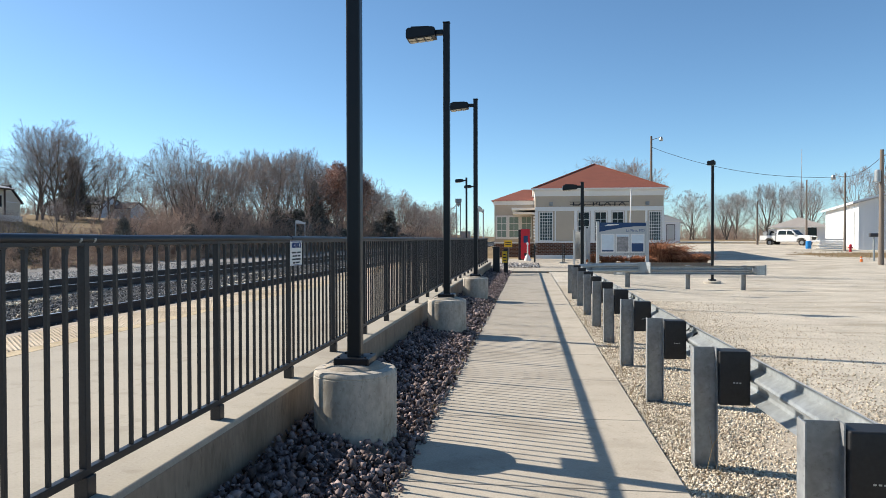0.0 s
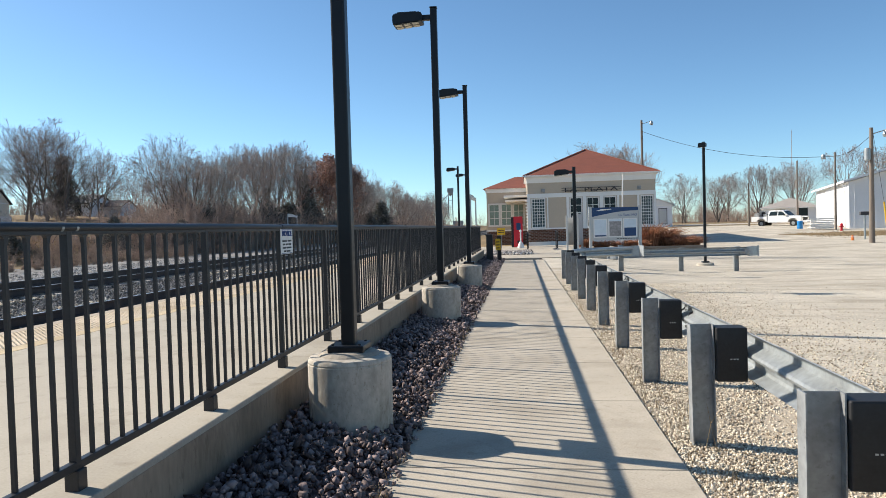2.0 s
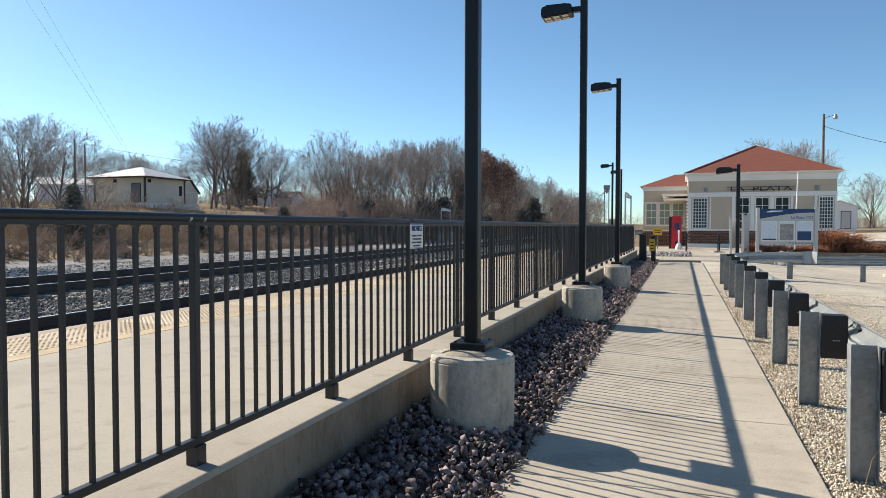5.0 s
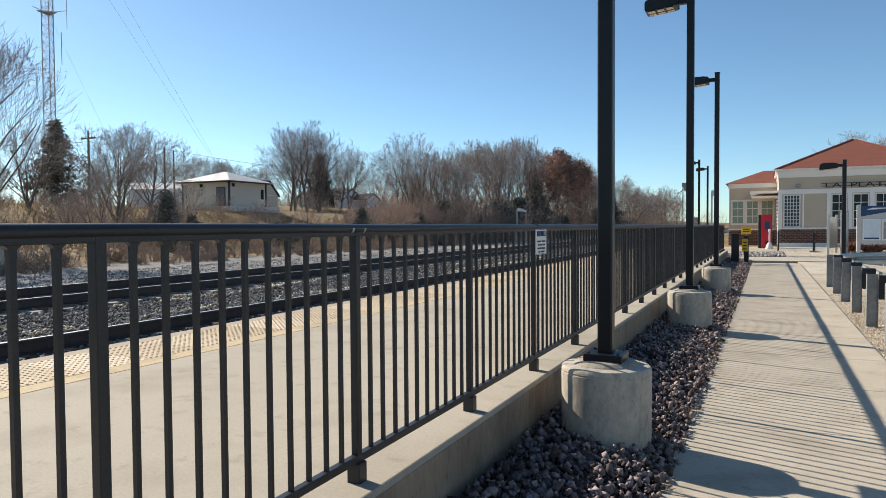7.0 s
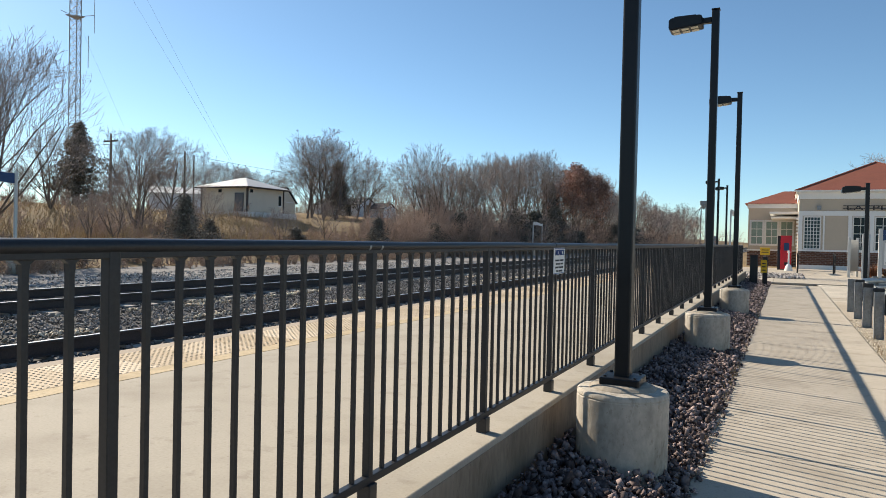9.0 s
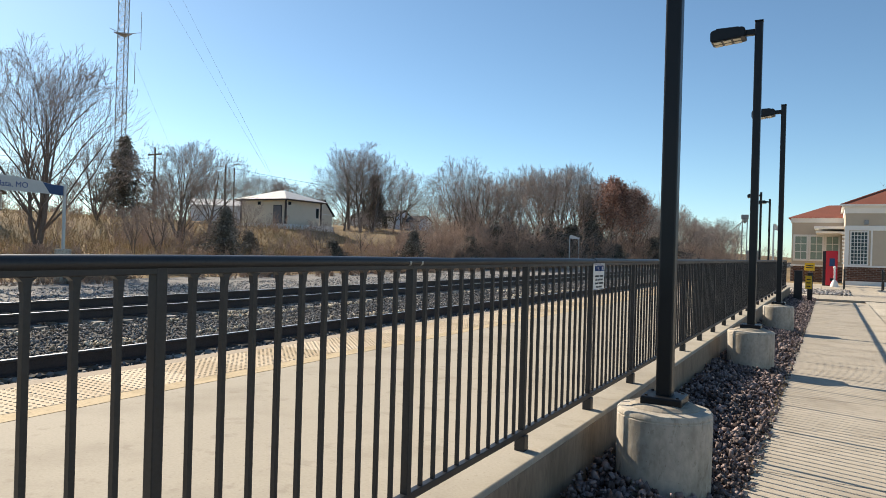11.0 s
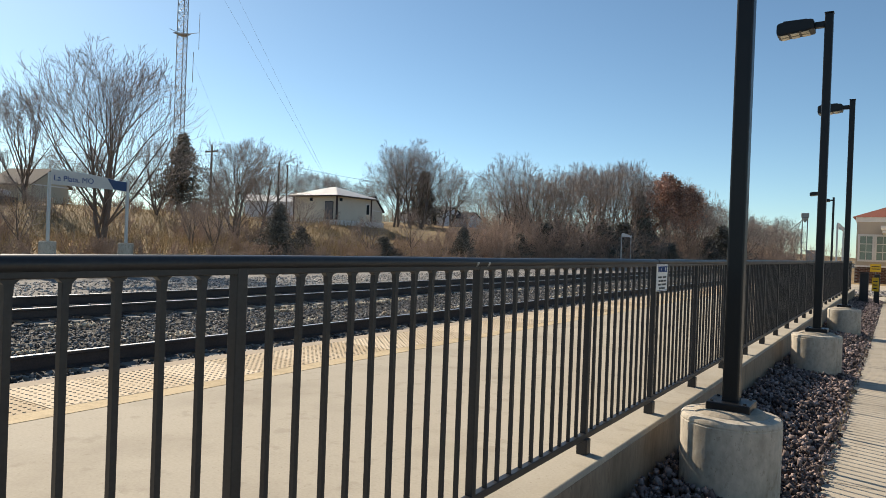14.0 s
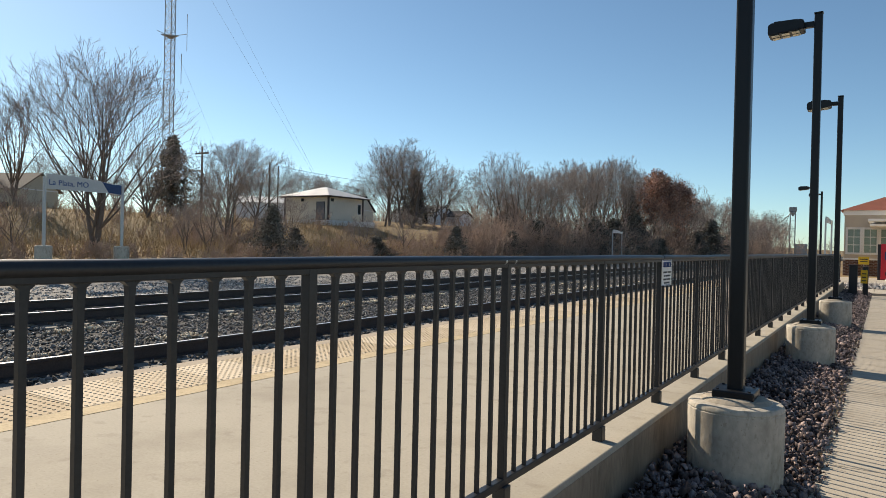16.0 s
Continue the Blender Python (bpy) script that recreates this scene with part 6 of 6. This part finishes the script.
def tapered(profile, half, waist, top, squeeze):
    """A side outline given width, drawn in above the waist."""
    bm = prism(bmesh.new(), profile, "y", -half, half)
    for v in bm.verts:
        if v.co.z > waist:
            v.co.y *= 1 - squeeze * (v.co.z - waist) / (top - waist)
    bmesh.ops.bevel(bm, geom=bm.edges[:], offset=0.035, segments=2, affect="EDGES")
    return bm


part("body", tapered([(-1.0, 0.50), (1.35, 0.50), (1.45, 0.80), (1.75, 0.93), (2.05, 0.93), (2.35, 0.80), (2.45, 0.52), (2.85, 0.55), (2.90, 0.95), (2.78, 1.18), (1.45, 1.26), (-1.0, 1.26)], 0.95, 1.0, 1.3, 0.06), CAR_WHITE, truck, "white painted body")
part("cab", tapered([(-1.0, 1.24), (1.40, 1.24), (0.72, 1.86), (0.45, 1.92), (-0.75, 1.92), (-0.93, 1.86)], 0.90, 1.24, 1.92, 0.17), CAR_WHITE, truck, "white crew cab")
for s in (-1, 1):
    for o in ([(1.08, 1.31), (0.66, 1.76), (0.22, 1.78), (0.22, 1.31)], [(0.12, 1.31), (0.12, 1.78), (-0.68, 1.78), (-0.84, 1.31)]):
        bm = prism(bmesh.new(), o, "y", s * 0.905 - 0.006, s * 0.905 + 0.006)
        for v in bm.verts:
            v.co.y -= s * 0.155 * (v.co.z - 1.24) / 0.68
        part("side_window", bm, GLASS_DARK, truck)
    for x in (-1.75, 1.95):
        a, b = sorted((s * 0.70, s * 0.93))
        tyre = part("wheel", cone(bmesh.new(), (x, a, 0.39), (x, b, 0.39), 0.39, 0.39, 24), RUBBER, truck)
        part("rim", cone(bmesh.new(), (x, s * 0.925, 0.39), (x, s * 0.945, 0.39), 0.21, 0.19, 16), GALV_DARK, tyre)
    part("headlight", box(bmesh.new(), 2.80, 2.915, s * 0.74 - 0.14, s * 0.74 + 0.14, 0.88, 1.06, 0.02), LENS, truck)
    part("mirror", box(bmesh.new(), 0.95, 1.08, s * 1.05 - 0.08, s * 1.05 + 0.08, 1.28, 1.5, 0.02), RUBBER, truck)
part("grille", box(bmesh.new(), 2.86, 2.92, -0.55, 0.55, 0.72, 1.06, 0.02), RUBBER, truck)
part("bumper", box(bmesh.new(), 2.80, 3.02, -0.93, 0.93, 0.45, 0.66, 0.03), CHROME, truck)
part("windscreen", box(bmesh.new(), -0.015, 0.015, -0.74, 0.74, -0.38, 0.38), GLASS_DARK, truck).matrix_local = pose(1.09, 0, 1.56, 0, -47, 0)
part("load_bed", tapered([(-2.95, 0.62), (-2.25, 0.62), (-2.15, 0.85), (-1.75, 0.95), (-1.35, 0.85), (-1.25, 0.62), (-1.06, 0.62), (-1.06, 1.22), (-2.95, 1.22)], 0.95, 1.1, 1.22, 0.02), CAR_WHITE, truck, "white service bed")
part("toolbox", box(bmesh.new(), -1.6, -1.1, -0.85, 0.85, 1.22, 1.52, 0.04), GALV_DARK, truck)
part("tank", cone(bmesh.new(), (-2.7, -0.1, 1.45), (-1.75, -0.1, 1.5), 0.30, 0.28, 18), RUBBER, truck, "dark tank in the bed")
part("bed_frame", box(bmesh.new(), -2.0, -1.93, -0.8, 0.8, 1.2, 1.95, 0.02), GALV_DARK, truck)
part("hose_reel", cone(bmesh.new(), (-2.35, -0.85, 1.45), (-2.35, -0.6, 1.45), 0.26, 0.26, 16), GALV_DARK, truck)

barrel = thing("barrel", "bright blue plastic barrel by the white fence panels", "barrel", (25.7, 66.6, 0.58))
barrel.scale = (0.76, 0.76, 0.76)
part("drum", lathe(bmesh.new(), [(0.30, 0), (0.33, 0.06), (0.31, 0.36), (0.34, 0.4), (0.31, 0.44), (0.31, 0.78), (0.34, 0.82), (0.29, 0.9)], n=24), BLUE_BARREL, barrel, "", True)
part("rim", lathe(bmesh.new(), [(0.27, 0.9), (0.27, 0.94), (0.22, 0.94)], n=24), BLUE_BARREL, barrel)
pal = thing("stacked_pallets", "white-painted stacked wooden pallets beside the shed", "pallets", (27.1, 65.4, 0.56))
pal.scale = (0.66, 0.8, 0.72)
for k in range(3):
    for j in range(7):
        part("board", box(bmesh.new(), -1.6 + 0.42 * j + 0.9 * (k % 2) * 0.1, -1.3 + 0.42 * j, -0.5, 0.5, 0.13 + 0.45 * k, 0.17 + 0.45 * k), WHITE_PAINT, pal)
    for s in (-0.45, 0.0, 0.45):
        part("bearer", box(bmesh.new(), -1.65, 1.3, s - 0.04, s + 0.04, 0.0 + 0.45 * k, 0.13 + 0.45 * k), WHITE_PAINT, pal)
    part("end_panel", box(bmesh.new(), -1.7, 1.35, -0.56, -0.52, 0.22 + 0.45 * k, 0.40 + 0.45 * k), WHITE_PAINT, pal)
hyd = thing("fire_hydrant", "red fire hydrant on a patch of bare earth", "fire hydrant", (26.6, 60.4, 0.42))
hyd.scale = (0.8, 0.8, 0.8)
part("barrel", lathe(bmesh.new(), [(0.16, 0), (0.16, 0.06), (0.11, 0.08), (0.11, 0.55), (0.14, 0.58), (0.13, 0.68), (0.05, 0.78)], n=16), RED_PLASTIC, hyd)
part("nozzle", cone(bmesh.new(), (-0.22, 0, 0.45), (0.22, 0, 0.45), 0.065, 0.065, 10), RED_PLASTIC, hyd)
coneob = thing("marker_post", "small orange utility marker in the verge", "marker", (22.1, 48.5, 0.0))
coneob.scale = (0.8, 0.8, 0.8)
part("body", lathe(bmesh.new(), [(0.12, -0.02), (0.09, 0.3), (0.05, 0.42)], n=14), ORANGE, coneob)
part("band", lathe(bmesh.new(), [(0.098, 0.24), (0.094, 0.28)], n=14), WHITE_PAINT, coneob)
yb = thing("guy_guard", "yellow guy-wire guard beside the utility pole", "guy guard", (22.9, 45.6, 0.0))
part("tube", cone(bmesh.new(), (0, 0, -0.05), (-0.25, 0, 2.4), 0.05, 0.05, 10), YELLOW, yb)
part("wire", cone(bmesh.new(), (-0.25, 0, 2.4), (-0.9, -0.1, 6.6), 0.012, 0.012, 5), WIRE, yb)
mb = thing("mailbox", "small dark box on a slim post in the verge", "mailbox", (23.8, 50.5, 0.02))
part("post", box(bmesh.new(), -0.05, 0.05, -0.05, 0.05, -0.05, 1.6), GALV, mb)
part("box", box(bmesh.new(), -0.3, 0.3, -0.12, 0.12, 1.6, 1.85, 0.03), DARK_ROOF, mb)

# bare earth verge before the shed
def ragged_patch(cx, cy, rx, ry, label):
    n_ = 140
    ph = [rng.uniform(0, 6.28) for _ in range(5)]
    rings = []
    for q in (0.25, 0.5, 0.75, 1.0):
        a = np.arange(n_) * 2 * np.pi / n_
        w = 1 + q * (0.16 * np.sin(3 * a + ph[0]) + 0.10 * np.sin(7 * a + ph[1]) + 0.06 * np.sin(17 * a + ph[2]) + 0.05 * np.sin(31 * a + ph[3]) + rng.normal(0, 0.02, n_))
        x, y = cx + rx * q * w * np.cos(a), cy + ry * q * w * np.sin(a)
        rings.append(np.stack([x, y, land(x, y) + (0.02 if q < 1 else -0.05)], 1))
    v = np.concatenate(rings + [np.array([[cx, cy, float(land(cx, cy)) + 0.02]])])
    k = np.arange(n_)
    f = [np.stack([r * n_ + k, r * n_ + (k + 1) % n_, (r + 1) * n_ + (k + 1) % n_, (r + 1) * n_ + k], 1) for r in range(3)]
    f.append(np.stack([np.full(n_, 4 * n_), k, (k + 1) % n_, (k + 1) % n_], 1)[:, :3].repeat(1, 0))
    me = bpy.data.meshes.new("verge")
    me.from_pydata(v.tolist(), [], [t.tolist() for g in f for t in g])
    me.materials.append(GRASS_GROUND)
    return tagged(part("verge", me, None), label, "verge", kind="structure")


ragged_patch(33, 58.5, 11, 4.2, "patchy brown winter grass verge before the shed")
ragged_patch(24.5, 86, 9, 3.0, "thin winter grass at the far edge of the lot")
n = 2600
x, y = rng.uniform(22.5, 42, n), rng.normal(58.5, 2.0, n)
z = land(x, y) - 0.03
v, f = tubes(np.stack([x, y, z, x + rng.normal(0, 0.05, n), y + rng.normal(0, 0.05, n), z + rng.uniform(0.05, 0.2, n), np.full(n, 0.012), np.full(n, 0.004)], 1), 3)
tagged(part("verge_grass", np_mesh("verge_grass", v, f, DRY_GRASS), DRY_GRASS), "short dry winter grass on the verge", "grass", kind="stuff")

# trees beyond the lot
for x, y, s in ((26.6, 117, 0.85), (32, 116, 0.80), (29, 125, 0.7), (38.3, 116, 0.95), (42, 113, 0.85), (45, 118, 1.0), (49, 111, 1.15), (55, 108, 1.1), (60, 112, 1.2), (48, 95, 1.0), (11.4, 92, 1.22), (14.2, 94, 1.16), (37, 128, 0.9), (20, 130, 0.7), (66, 100, 1.1), (40, 140, 0.9), (47, 134, 1.0)):
    put(protos[tr.randrange(5)], x, y, s)
spots = []
for k in range(90):
    spots.append((12 + 62 * tr.random(), 122 + 40 * tr.random(), tr.uniform(1.8, 3.6)))
thicket("hedgerow", "brown winter scrub along the far edge of the lot", spots, BRUSH)
# tyre-worn stones scattered in the lot
n = 26000
x, y = 2.4 + 22 * rng.random(n) ** 1.3, 4 + 46 * rng.random(n) ** 1.5
ob = part("lot_stones", stones("lot_stones", np.stack([x, y, land(x, y) - 0.03], 1), 0.005 + 0.010 * rng.random(n) ** 2, PEBBLE, "octa", 0.6), None)
tagged(ob, "loose pale stones scattered over the gravel lot", "gravel", kind="stuff")
